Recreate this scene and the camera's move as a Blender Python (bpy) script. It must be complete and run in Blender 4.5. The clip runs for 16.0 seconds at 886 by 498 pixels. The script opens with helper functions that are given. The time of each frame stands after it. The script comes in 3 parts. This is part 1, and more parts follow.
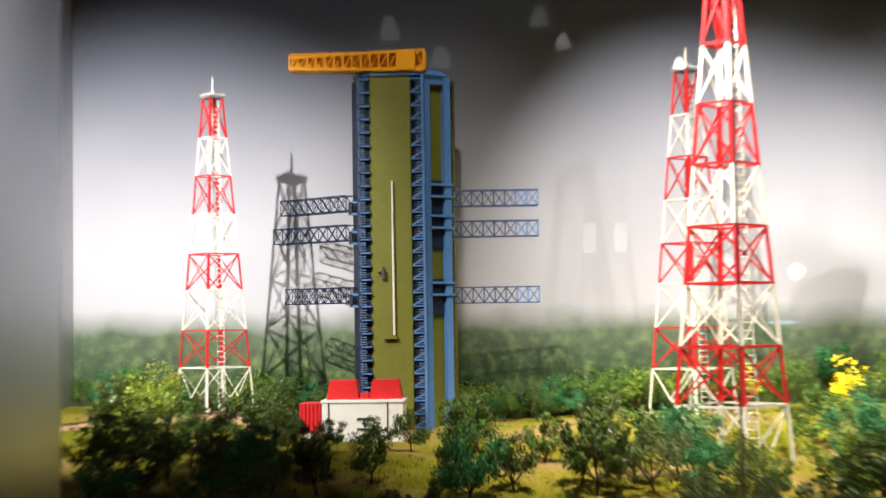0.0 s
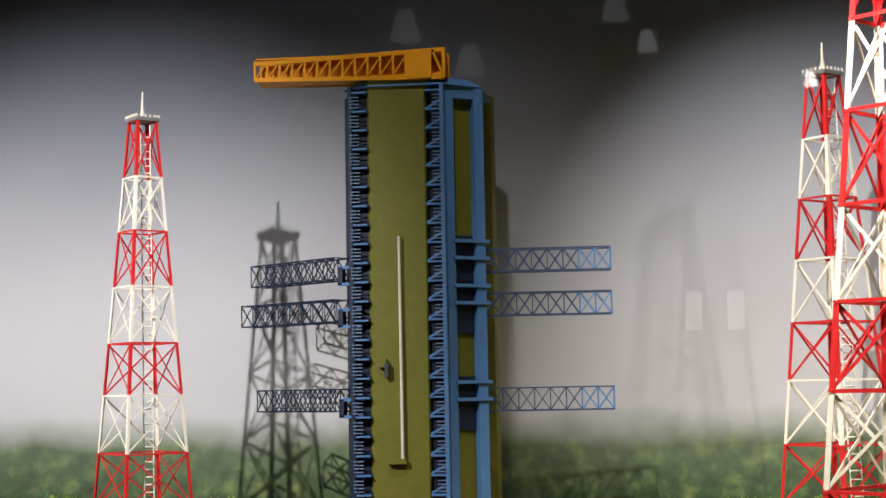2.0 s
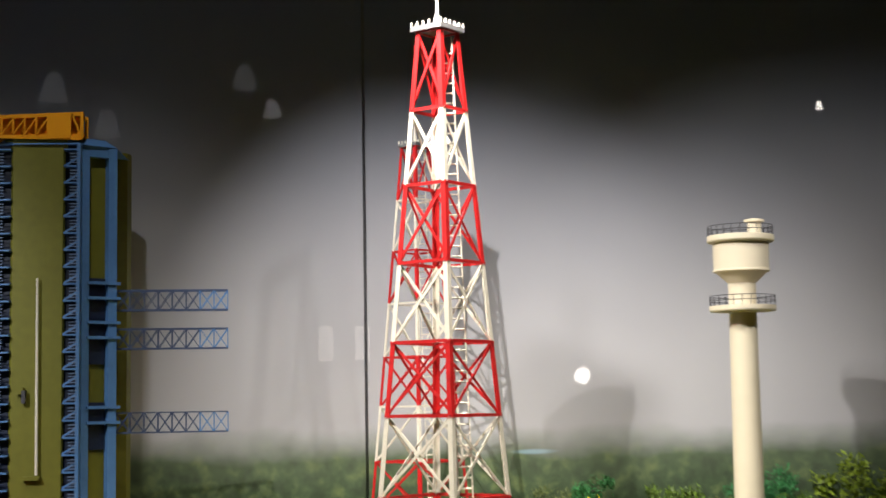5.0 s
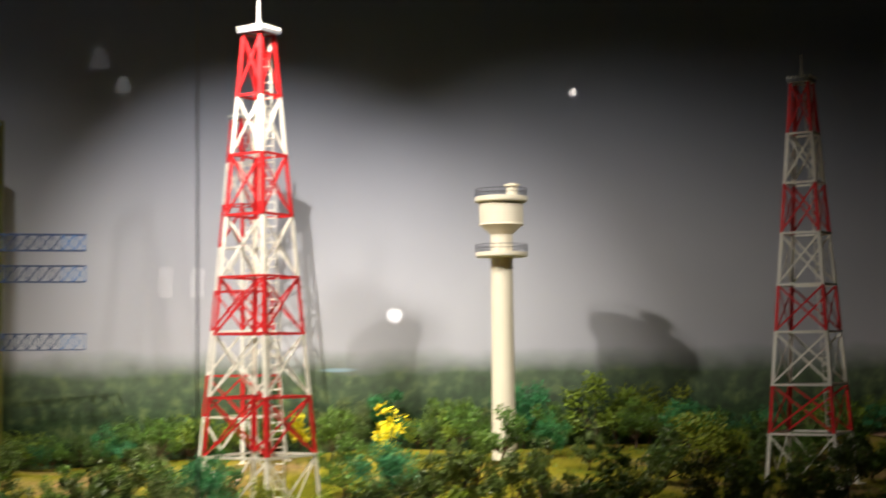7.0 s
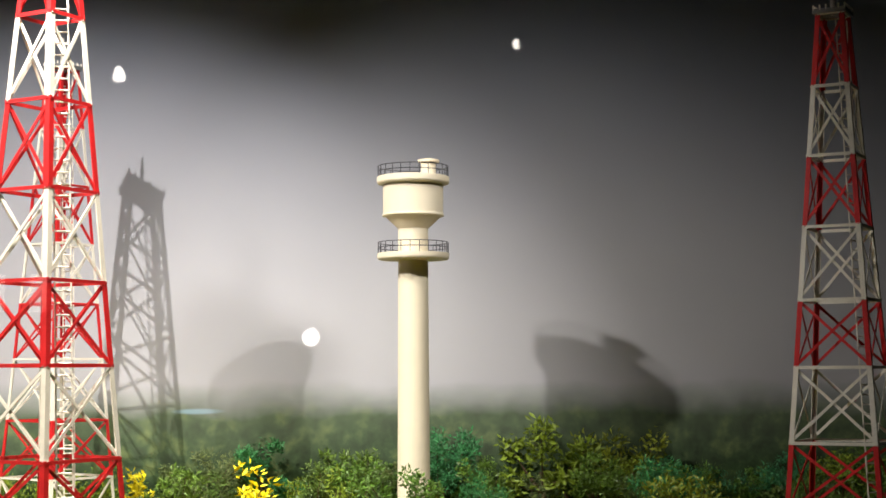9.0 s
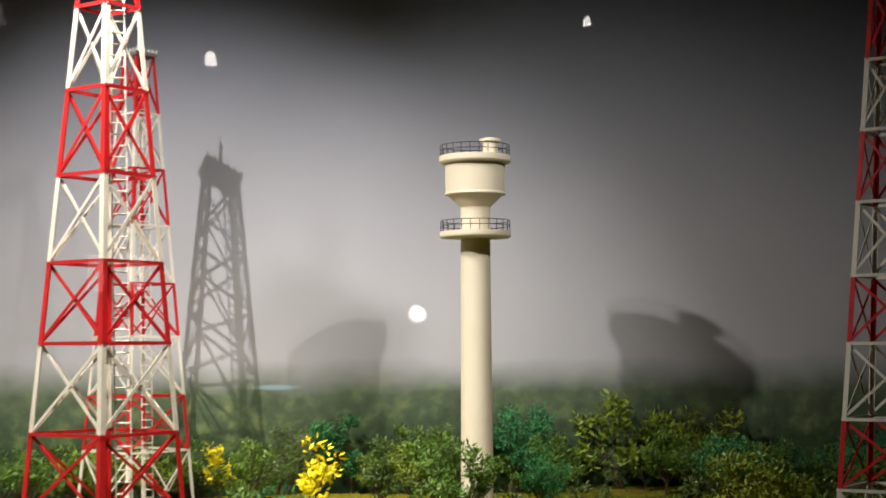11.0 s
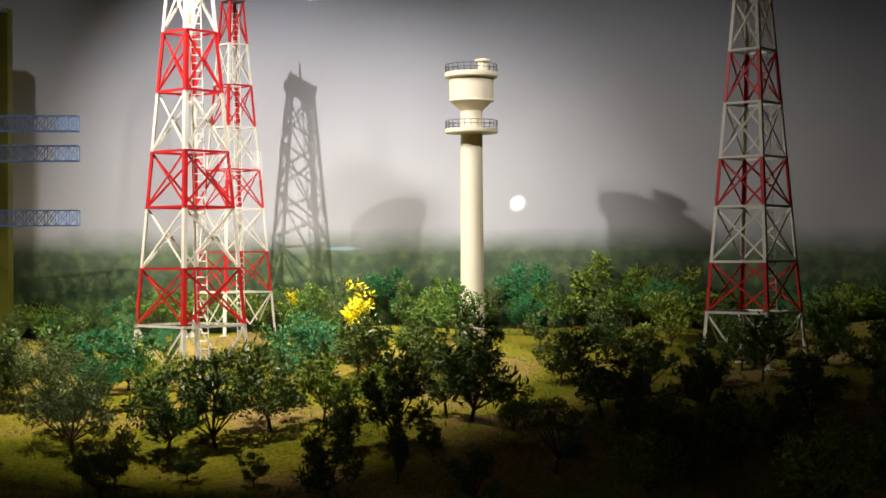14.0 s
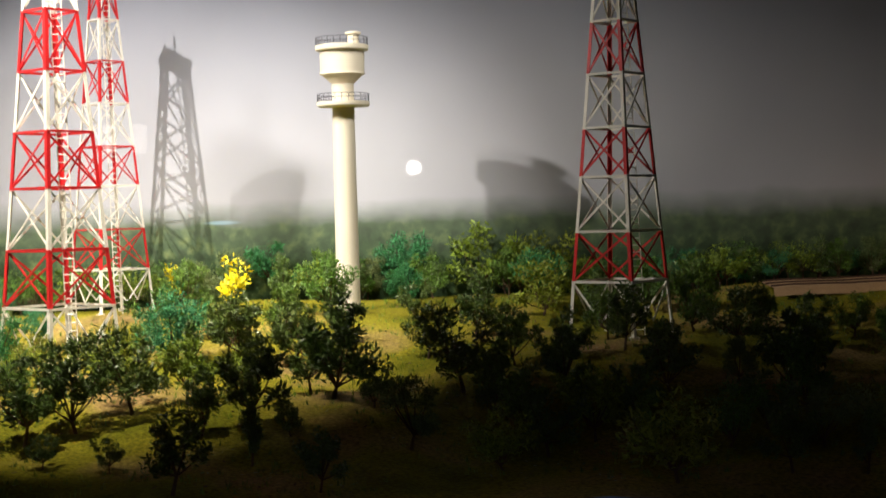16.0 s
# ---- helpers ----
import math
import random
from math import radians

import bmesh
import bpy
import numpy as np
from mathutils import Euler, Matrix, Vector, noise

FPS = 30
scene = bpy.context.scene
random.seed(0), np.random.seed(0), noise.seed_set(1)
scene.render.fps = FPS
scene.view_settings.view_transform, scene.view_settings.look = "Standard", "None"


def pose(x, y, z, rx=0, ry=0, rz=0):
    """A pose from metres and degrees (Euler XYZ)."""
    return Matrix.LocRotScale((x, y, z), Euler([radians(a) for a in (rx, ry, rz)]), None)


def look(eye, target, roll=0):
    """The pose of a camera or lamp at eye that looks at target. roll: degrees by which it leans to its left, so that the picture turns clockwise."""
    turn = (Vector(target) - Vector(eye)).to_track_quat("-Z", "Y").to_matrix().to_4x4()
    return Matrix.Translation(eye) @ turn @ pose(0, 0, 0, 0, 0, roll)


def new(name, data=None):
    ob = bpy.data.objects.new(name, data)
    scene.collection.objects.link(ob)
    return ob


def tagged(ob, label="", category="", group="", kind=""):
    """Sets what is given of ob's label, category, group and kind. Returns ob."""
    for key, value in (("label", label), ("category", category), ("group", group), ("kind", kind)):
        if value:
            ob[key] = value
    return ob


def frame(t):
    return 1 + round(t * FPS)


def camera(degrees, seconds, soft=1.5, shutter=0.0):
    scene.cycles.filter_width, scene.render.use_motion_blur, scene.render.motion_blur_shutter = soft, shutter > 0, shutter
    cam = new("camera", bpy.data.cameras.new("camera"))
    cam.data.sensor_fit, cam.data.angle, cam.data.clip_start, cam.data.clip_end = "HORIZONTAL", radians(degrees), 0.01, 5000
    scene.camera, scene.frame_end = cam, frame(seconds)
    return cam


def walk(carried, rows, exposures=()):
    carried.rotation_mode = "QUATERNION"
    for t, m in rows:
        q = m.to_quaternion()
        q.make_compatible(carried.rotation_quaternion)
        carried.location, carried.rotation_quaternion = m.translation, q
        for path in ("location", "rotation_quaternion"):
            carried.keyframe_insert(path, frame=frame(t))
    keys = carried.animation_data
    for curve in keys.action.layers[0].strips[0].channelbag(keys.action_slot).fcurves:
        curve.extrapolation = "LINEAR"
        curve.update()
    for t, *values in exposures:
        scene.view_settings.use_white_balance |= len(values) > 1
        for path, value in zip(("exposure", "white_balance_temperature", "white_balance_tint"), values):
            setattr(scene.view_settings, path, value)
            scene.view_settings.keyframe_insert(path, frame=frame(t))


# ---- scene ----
# ---- camera ----
cam = camera(31.998, 16.0, soft=1.55, shutter=0.5)


def stand(x, y, z, yaw, pitch, roll):
    """Camera pose from metres and radians: yaw to the left of +y, pitch up, roll to the left."""
    ahead = Vector((-math.sin(yaw) * math.cos(pitch), math.cos(yaw) * math.cos(pitch), math.sin(pitch)))
    return look((x, y, z), Vector((x, y, z)) + ahead, math.degrees(roll))


PATH = [
    (0, 0.4505, -5.7340, 0.4660, 0.0441, 0.0476, -0.0151),
    (0.5, 0.5862, -4.3428, 0.5420, 0.0928, 0.0398, -0.0182),
    (1, 0.6081, -3.9966, 0.5890, 0.1128, 0.0577, -0.0153),
    (1.5, 0.6014, -4.0100, 0.5978, 0.1120, 0.0862, -0.0187),
    (2, 0.6083, -4.0059, 0.5993, 0.1221, 0.0894, -0.0183),
    (2.5, 0.6454, -4.0131, 0.5972, 0.0985, 0.0988, -0.0219),
    (3, 0.7104, -4.0283, 0.6030, 0.0654, 0.0928, -0.0250),
    (3.5, 0.8042, -4.0470, 0.5995, 0.0180, 0.0864, -0.0218),
    (4, 0.8509, -4.0522, 0.5928, -0.0337, 0.1097, -0.0173),
    (4.2, 0.8953, -4.0299, 0.6064, -0.0443, 0.1172, -0.0160),
    (6.3, 0.8349, -5.8597, 0.5374, -0.1111, 0.0592, -0.0209),
    (6.5, 0.8184, -5.8372, 0.5170, -0.1257, 0.0578, -0.0198),
    (7, 0.8855, -5.7463, 0.5054, -0.1700, 0.0681, -0.0112),
    (7.5, 1.0876, -4.8894, 0.5525, -0.2191, 0.1002, -0.0156),
    (8, 1.2050, -4.3767, 0.5339, -0.2290, 0.0836, -0.0132),
    (8.2, 1.2358, -4.3082, 0.5336, -0.2146, 0.0811, -0.0192),
    (10.3, 1.4836, -4.2207, 0.6037, -0.1767, 0.0765, 0.0114),
    (10.5, 1.5093, -4.2281, 0.5944, -0.1542, 0.0714, -0.0018),
    (11, 1.5449, -4.3309, 0.5563, -0.1020, 0.0657, -0.0061),
    (11.5, 1.6674, -4.8133, 0.5376, -0.0615, 0.0494, -0.0037),
    (12, 1.8089, -5.5172, 0.4967, -0.0178, 0.0483, -0.0001),
    (12.5, 1.9083, -5.7085, 0.4797, 0.0008, 0.0339, -0.0029),
    (13, 2.0078, -5.7336, 0.4349, -0.0049, 0.0134, 0.0030),
    (13.5, 2.0932, -5.7986, 0.4200, 0.0103, 0.0092, 0.0022),
    (14, 2.1475, -5.8211, 0.4123, 0.0351, 0.0049, -0.0048),
    (14.5, 2.2356, -5.8348, 0.3935, 0.0384, 0.0075, -0.0092),
    (15, 2.3686, -5.8055, 0.4034, 0.0257, 0.0055, -0.0142),
    (15.5, 2.2655, -5.9073, 0.3900, -0.0262, 0.0082, -0.0304),
    (16, 2.3400, -5.8327, 0.4673, -0.0115, -0.0239, -0.0261),
]
walk(cam, [(row[0], stand(*row[1:])) for row in PATH],
     [(0.0, 0.2), (0.5, 0.15), (1.0, 0.05), (1.5, -0.2), (2.0, -0.45), (3.0, -0.8), (4.0, -0.65), (6.5, -0.5), (8.0, -0.2), (10.5, -0.6), (11.5, -0.7), (12.5, -0.65), (13.2, -0.5), (14.5, -0.15), (16.0, 0.0)])

# ---- world and light ----
world = bpy.data.worlds.new("museum_dark")
scene.world = world
world.use_nodes = True
world.node_tree.nodes["Background"].inputs[0].default_value = (0.45, 0.56, 1.0, 1)
world.node_tree.nodes["Background"].inputs[1].default_value = 0.024


WARM = (1.0, 0.95, 0.88)


def spot(name, eye, target, watts, cone, blend, color=(1.0, 0.965, 0.92), size=0.03):
    data = bpy.data.lights.new(name, "SPOT")
    data.energy, data.spot_size, data.spot_blend, data.color, data.shadow_soft_size = watts, radians(cone), blend, color, size
    ob = new(name, data)
    ob.matrix_world = look(eye, target)
    return ob


spot("spotlight_west", (-1.03, -1.97, 1.83), (-1.00, 0.45, 0.15), 530, 70, 1.0, size=0.015)
spot("spotlight_gantry", (0.12, -1.90, 3.40), (0.05, -0.20, 0.85), 190, 42, 1.0, size=0.06)
spot("spotlight_middle", (0.23, -1.16, 2.67), (1.52, 0.32, 0.12), 540, 54, 1.0, color=WARM, size=0.015)
spot("spotlight_middle_east", (2.81, -1.16, 2.88), (0.90, 0.42, 0.38), 190, 38, 1.0, color=WARM, size=0.03)
spot("spotlight_front", (0.97, -1.19, 1.86), (2.75, 0.25, 0.15), 180, 74, 1.0, color=WARM, size=0.02)
spot("spotlight_east", (2.90, -1.80, 2.35), (1.62, 0.46, 0.12), 190, 50, 1.0, color=WARM, size=0.012)
# added fill without a known fixture, brightens the clearing and foreground
spot("clearing_fill", (0.95, -2.10, 3.30), (1.18, -0.72, 0.00), 1350, 46, 1.0, color=(1.0, 0.92, 0.78), size=0.03)
spot("spotlight_far_east", (4.70, -1.30, 2.20), (4.30, -0.05, 0.10), 26, 44, 1.0, color=(1.0, 0.72, 0.46), size=0.03)


# ---- materials ----
def mat(name, color, rough=0.6, metal=0.0, spread=0.25, scale=30.0, bump=0.0, bump_scale=120.0, island=0.0, spec=0.4):
    """Principled material with two scales of noise on its colour, random change per object, and fine relief."""
    m = bpy.data.materials.new(name)
    m.use_nodes = True
    n, l = m.node_tree.nodes, m.node_tree.links
    b = n["Principled BSDF"]
    b.inputs["Roughness"].default_value, b.inputs["Metallic"].default_value = rough, metal
    b.inputs["Specular IOR Level"].default_value = spec
    co = n.new("ShaderNodeTexCoord")
    n1, n2 = n.new("ShaderNodeTexNoise"), n.new("ShaderNodeTexNoise")
    n1.inputs["Scale"].default_value, n2.inputs["Scale"].default_value = scale, scale * 7
    n1.inputs["Detail"].default_value = n2.inputs["Detail"].default_value = 4
    l.new(co.outputs["Object"], n1.inputs["Vector"]), l.new(co.outputs["Object"], n2.inputs["Vector"])
    mix = n.new("ShaderNodeMath")
    mix.operation = "ADD"
    l.new(n1.outputs["Fac"], mix.inputs[0]), l.new(n2.outputs["Fac"], mix.inputs[1])
    rng = n.new("ShaderNodeMapRange")
    rng.inputs["From Min"].default_value, rng.inputs["From Max"].default_value = 0.6, 1.4
    rng.inputs["To Min"].default_value, rng.inputs["To Max"].default_value = 1 - spread, 1 + spread
    l.new(mix.outputs[0], rng.inputs["Value"])
    hsv = n.new("ShaderNodeHueSaturation")
    hsv.inputs["Color"].default_value = (*color, 1)
    l.new(rng.outputs["Result"], hsv.inputs["Value"])
    if island:
        geo, info = n.new("ShaderNodeNewGeometry"), n.new("ShaderNodeObjectInfo")
        r2 = n.new("ShaderNodeMapRange")
        r2.inputs["To Min"].default_value, r2.inputs["To Max"].default_value = 1 - island, 1 + island
        l.new(geo.outputs["Random Per Island"], r2.inputs["Value"])
        mul = n.new("ShaderNodeMath")
        mul.operation = "MULTIPLY"
        l.new(rng.outputs["Result"], mul.inputs[0]), l.new(r2.outputs["Result"], mul.inputs[1])
        l.new(mul.outputs[0], hsv.inputs["Value"])
        r3 = n.new("ShaderNodeMapRange")
        r3.inputs["To Min"].default_value, r3.inputs["To Max"].default_value = 0.485, 0.512
        l.new(info.outputs["Random"], r3.inputs["Value"])
        l.new(r3.outputs["Result"], hsv.inputs["Hue"])
    l.new(hsv.outputs["Color"], b.inputs["Base Color"])
    if bump:
        nb, bm_ = n.new("ShaderNodeTexNoise"), n.new("ShaderNodeBump")
        nb.inputs["Scale"].default_value, nb.inputs["Detail"].default_value = bump_scale, 6
        bm_.inputs["Strength"].default_value, bm_.inputs["Distance"].default_value = bump, 0.004
        l.new(co.outputs["Object"], nb.inputs["Vector"]), l.new(nb.outputs["Fac"], bm_.inputs["Height"])
        l.new(bm_.outputs["Normal"], b.inputs["Normal"])
    return m


RED = mat("red_enamel", (0.55, 0.018, 0.02), 0.42, spread=0.2, scale=14, bump=0.15)
WHITE = mat("white_enamel", (0.74, 0.70, 0.62), 0.45, spread=0.12, scale=14, bump=0.15)
OLIVE = mat("olive_paint", (0.135, 0.135, 0.012), 0.55, spread=0.14, scale=7, bump=0.1)
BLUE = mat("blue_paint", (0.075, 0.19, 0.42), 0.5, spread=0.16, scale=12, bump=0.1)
# colour of the left arms, and painted shade on stairs, recesses and left edge
DARKBLUE = mat("dark_blue_shade", (0.008, 0.017, 0.045), 0.5, spread=0.2, scale=12)
PALEBLUE = mat("pale_blue_paint", (0.14, 0.21, 0.36), 0.5, spread=0.2, scale=16)
YELLOW = mat("yellow_paint", (0.76, 0.31, 0.004), 0.55, spread=0.1, scale=12, bump=0.1, spec=0.2)
CREAM = mat("cream_plaster", (0.68, 0.61, 0.47), 0.6, spread=0.07, scale=6, bump=0.15)
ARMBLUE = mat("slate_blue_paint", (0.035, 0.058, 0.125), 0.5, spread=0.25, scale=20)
DECK = mat("grey_deck_paint", (0.17, 0.17, 0.18), 0.55, spread=0.2, scale=30, bump=0.2)
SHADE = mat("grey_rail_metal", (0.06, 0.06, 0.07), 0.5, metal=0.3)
WALLWHITE = mat("white_house_paint", (0.72, 0.69, 0.64), 0.6, spread=0.1, scale=20)
BARK = mat("brown_bark", (0.10, 0.062, 0.035), 0.9, spread=0.3, scale=60, bump=0.5)
LEAF_DARK = mat("dark_green_leaf", (0.085, 0.135, 0.026), 0.36, spread=0.3, scale=8, island=0.5)
LEAF_MID = mat("mid_green_leaf", (0.105, 0.19, 0.025), 0.42, spread=0.3, scale=8, island=0.5)
LEAF_TEAL = mat("teal_green_leaf", (0.045, 0.21, 0.07), 0.6, spread=0.3, scale=8, island=0.45)
LEAF_LIME = mat("lime_green_leaf", (0.20, 0.26, 0.02), 0.5, spread=0.3, scale=8, island=0.4)
LEAF_YELLOW = mat("bright_yellow_leaf", (0.82, 0.70, 0.008), 0.5, spread=0.15, scale=8)
LEAF_GREY = mat("grey_green_leaf", (0.14, 0.18, 0.055), 0.5, spread=0.3, scale=8, island=0.4)
BLACK = mat("black_laminate", (0.012, 0.012, 0.014), 0.4, spread=0.2, scale=10)
POSTGREY = mat("grey_laminate", (0.42, 0.43, 0.46), 0.22, spread=0.06, scale=3)
ROOM = mat("dark_room_paint", (0.03, 0.03, 0.035), 0.8, spread=0.1, scale=2)


def backdrop_material():
    """Painted panorama: pale sky with light falloff painted in towards its top, hazy horizon and a soft band of painted
    forest below it.
    """
    m = bpy.data.materials.new("painted_panorama")
    m.use_nodes = True
    n, l = m.node_tree.nodes, m.node_tree.links
    b = n["Principled BSDF"]
    b.inputs["Roughness"].default_value = 0.75
    b.inputs["Specular IOR Level"].default_value = 0.15
    co, sep = n.new("ShaderNodeTexCoord"), n.new("ShaderNodeSeparateXYZ")
    l.new(co.outputs["Object"], sep.inputs[0])
    edge = n.new("ShaderNodeTexNoise")
    edge.inputs["Scale"].default_value, edge.inputs["Detail"].default_value = 6.5, 6
    l.new(co.outputs["Object"], edge.inputs["Vector"])
    e1 = n.new("ShaderNodeMath")
    e1.operation, e1.inputs[1].default_value, e1.inputs[2].default_value = "MULTIPLY_ADD", 0.10, -0.05
    l.new(edge.outputs["Fac"], e1.inputs[0])
    add = n.new("ShaderNodeMath")
    l.new(sep.outputs["Z"], add.inputs[0]), l.new(e1.outputs[0], add.inputs[1])
    ramp = n.new("ShaderNodeValToRGB")
    rng = n.new("ShaderNodeMapRange")
    rng.inputs["From Min"].default_value, rng.inputs["From Max"].default_value = 0.41, 0.555
    l.new(add.outputs[0], rng.inputs["Value"]), l.new(rng.outputs["Result"], ramp.inputs[0])
    ramp.color_ramp.elements[0].position, ramp.color_ramp.elements[0].color = 0.1, (0, 0, 0, 1)
    ramp.color_ramp.elements[1].position, ramp.color_ramp.elements[1].color = 0.85, (1, 1, 1, 1)
    leaf = n.new("ShaderNodeTexNoise")
    leaf.inputs["Scale"].default_value, leaf.inputs["Detail"].default_value, leaf.inputs["Roughness"].default_value = 17, 7, 0.58
    l.new(co.outputs["Object"], leaf.inputs["Vector"])
    trees = n.new("ShaderNodeValToRGB")
    l.new(leaf.outputs["Fac"], trees.inputs[0])
    trees.color_ramp.elements[0].position, trees.color_ramp.elements[0].color = 0.34, (0.018, 0.032, 0.014, 1)
    trees.color_ramp.elements[1].position, trees.color_ramp.elements[1].color = 0.74, (0.19, 0.24, 0.08, 1)
    stop = trees.color_ramp.elements.new(0.52)
    stop.color = (0.05, 0.09, 0.036, 1)
    big = n.new("ShaderNodeTexNoise")
    big.inputs["Scale"].default_value, big.inputs["Detail"].default_value = 1.6, 3
    l.new(co.outputs["Object"], big.inputs["Vector"])
    sky = n.new("ShaderNodeValToRGB")
    l.new(big.outputs["Fac"], sky.inputs[0])
    sky.color_ramp.elements[0].position, sky.color_ramp.elements[0].color = 0.3, (0.47, 0.465, 0.50, 1)
    sky.color_ramp.elements[1].position, sky.color_ramp.elements[1].color = 0.7, (0.55, 0.545, 0.58, 1)
    # light falloff put into the sky colour: darker and bluer towards the top
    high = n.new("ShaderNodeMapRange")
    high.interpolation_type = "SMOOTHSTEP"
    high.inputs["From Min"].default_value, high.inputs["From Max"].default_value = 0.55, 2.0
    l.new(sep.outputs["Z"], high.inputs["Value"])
    top_falloff = n.new("ShaderNodeMix")
    top_falloff.data_type = "RGBA"
    top_falloff.inputs[7].default_value = (0.165, 0.19, 0.265, 1)
    l.new(high.outputs["Result"], top_falloff.inputs["Factor"]), l.new(sky.outputs["Color"], top_falloff.inputs[6])
    mix = n.new("ShaderNodeMix")
    mix.data_type = "RGBA"
    l.new(ramp.outputs["Color"], mix.inputs["Factor"])
    # aerial haze put into the forest colour: paler with height
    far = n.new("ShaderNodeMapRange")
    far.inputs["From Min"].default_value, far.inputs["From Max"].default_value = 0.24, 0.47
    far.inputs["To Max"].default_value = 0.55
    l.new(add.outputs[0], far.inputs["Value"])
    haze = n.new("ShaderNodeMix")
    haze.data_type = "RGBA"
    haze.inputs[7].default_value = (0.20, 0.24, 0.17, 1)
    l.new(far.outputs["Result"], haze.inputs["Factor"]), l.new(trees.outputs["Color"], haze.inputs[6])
    place, pool, shore, lake = n.new("ShaderNodeMapping"), n.new("ShaderNodeTexGradient"), n.new("ShaderNodeMapRange"), n.new("ShaderNodeMix")
    place.vector_type, pool.gradient_type, lake.data_type = "TEXTURE", "SPHERICAL", "RGBA"
    place.inputs["Location"].default_value, place.inputs["Scale"].default_value = (1.52, 0.46, 0.447), (0.085, 0.2, 0.010)
    lake.inputs[7].default_value = (0.24, 0.38, 0.44, 1)
    shore.inputs["From Max"].default_value = 0.5
    l.new(co.outputs["Object"], place.inputs["Vector"]), l.new(place.outputs["Vector"], pool.inputs["Vector"])
    l.new(pool.outputs["Fac"], shore.inputs["Value"]), l.new(shore.outputs["Result"], lake.inputs["Factor"])
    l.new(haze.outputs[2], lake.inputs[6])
    l.new(lake.outputs[2], mix.inputs[6]), l.new(top_falloff.outputs[2], mix.inputs[7])
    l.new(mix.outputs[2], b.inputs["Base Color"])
    return m


def ground_material():
    """Flocked olive grass with ochre sandy patches and tracks."""
    m = bpy.data.materials.new("flocked_ground")
    m.use_nodes = True
    n, l = m.node_tree.nodes, m.node_tree.links
    b = n["Principled BSDF"]
    b.inputs["Roughness"].default_value = 0.95
    b.inputs["Specular IOR Level"].default_value = 0.1
    co = n.new("ShaderNodeTexCoord")
    big, fine = n.new("ShaderNodeTexNoise"), n.new("ShaderNodeTexNoise")
    big.inputs["Scale"].default_value, big.inputs["Detail"].default_value = 2.6, 5
    fine.inputs["Scale"].default_value, fine.inputs["Detail"].default_value = 90, 5
    l.new(co.outputs["Object"], big.inputs["Vector"]), l.new(co.outputs["Object"], fine.inputs["Vector"])
    r1 = n.new("ShaderNodeValToRGB")
    l.new(big.outputs["Fac"], r1.inputs[0])
    r1.color_ramp.elements[0].position, r1.color_ramp.elements[0].color = 0.38, (0.12, 0.12, 0.006, 1)
    r1.color_ramp.elements[1].position, r1.color_ramp.elements[1].color = 0.66, (0.27, 0.18, 0.065, 1)
    el = r1.color_ramp.elements.new(0.5)
    el.color = (0.20, 0.175, 0.012, 1)
    rng = n.new("ShaderNodeMapRange")
    rng.inputs["From Min"].default_value, rng.inputs["From Max"].default_value = 0.3, 0.7
    rng.inputs["To Min"].default_value, rng.inputs["To Max"].default_value = 0.55, 1.4
    l.new(fine.outputs["Fac"], rng.inputs["Value"])
    hsv = n.new("ShaderNodeHueSaturation")
    l.new(r1.outputs["Color"], hsv.inputs["Color"]), l.new(rng.outputs["Result"], hsv.inputs["Value"])
    l.new(hsv.outputs["Color"], b.inputs["Base Color"])
    bump = n.new("ShaderNodeBump")
    bump.inputs["Strength"].default_value, bump.inputs["Distance"].default_value = 0.8, 0.01
    l.new(fine.outputs["Fac"], bump.inputs["Height"]), l.new(bump.outputs["Normal"], b.inputs["Normal"])
    return m


def glass_material():
    m = bpy.data.materials.new("clear_glass")
    m.use_nodes = True
    n, l = m.node_tree.nodes, m.node_tree.links
    n.remove(n["Principled BSDF"])
    clear, gloss, mix, fres = (n.new("ShaderNode" + k) for k in ("BsdfTransparent", "BsdfGlossy", "MixShader", "Fresnel"))
    gloss.inputs["Roughness"].default_value = 0.0
    fres.inputs["IOR"].default_value = 1.5
    l.new(fres.outputs[0], mix.inputs[0]), l.new(clear.outputs[0], mix.inputs[1]), l.new(gloss.outputs[0], mix.inputs[2])
    l.new(mix.outputs[0], n["Material Output"].inputs["Surface"])
    return m


def joint_material():
    """Half-clear silicone, so that the place behind it shows through."""
    m = mat("silicone_joint", (0.30, 0.30, 0.31), 0.3)
    n, l = m.node_tree.nodes, m.node_tree.links
    clear, mix = n.new("ShaderNodeBsdfTransparent"), n.new("ShaderNodeMixShader")
    mix.inputs[0].default_value = 0.62
    l.new(clear.outputs[0], mix.inputs[1]), l.new(n["Principled BSDF"].outputs[0], mix.inputs[2])
    l.new(mix.outputs[0], n["Material Output"].inputs["Surface"])
    return m


def glow_material(name, color, strength):
    m = bpy.data.materials.new(name)
    m.use_nodes = True
    b = m.node_tree.nodes["Principled BSDF"]
    b.inputs["Emission Color"].default_value, b.inputs["Emission Strength"].default_value = (*color, 1), strength
    return m


# ---- mesh helpers ----
def finish(bm, name, material, parent=None, smooth=False):
    me = bpy.data.meshes.new(name)
    bm.to_mesh(me)
    bm.free()
    me.materials.append(material)
    if smooth:
        me.polygons.foreach_set("use_smooth", [True] * len(me.polygons))
    ob = new(name, me)
    ob.parent = parent
    return ob


def part(name, bm, material, parent, label="", smooth=False):
    ob = finish(bm, name, material, parent, smooth)
    return tagged(ob, label) if label else ob


def thing(name, m, label, category, group="", kind=""):
    ob = new(name)
    ob.empty_display_size = 0.05
    ob.matrix_world = m
    return tagged(ob, label, category, group, kind)


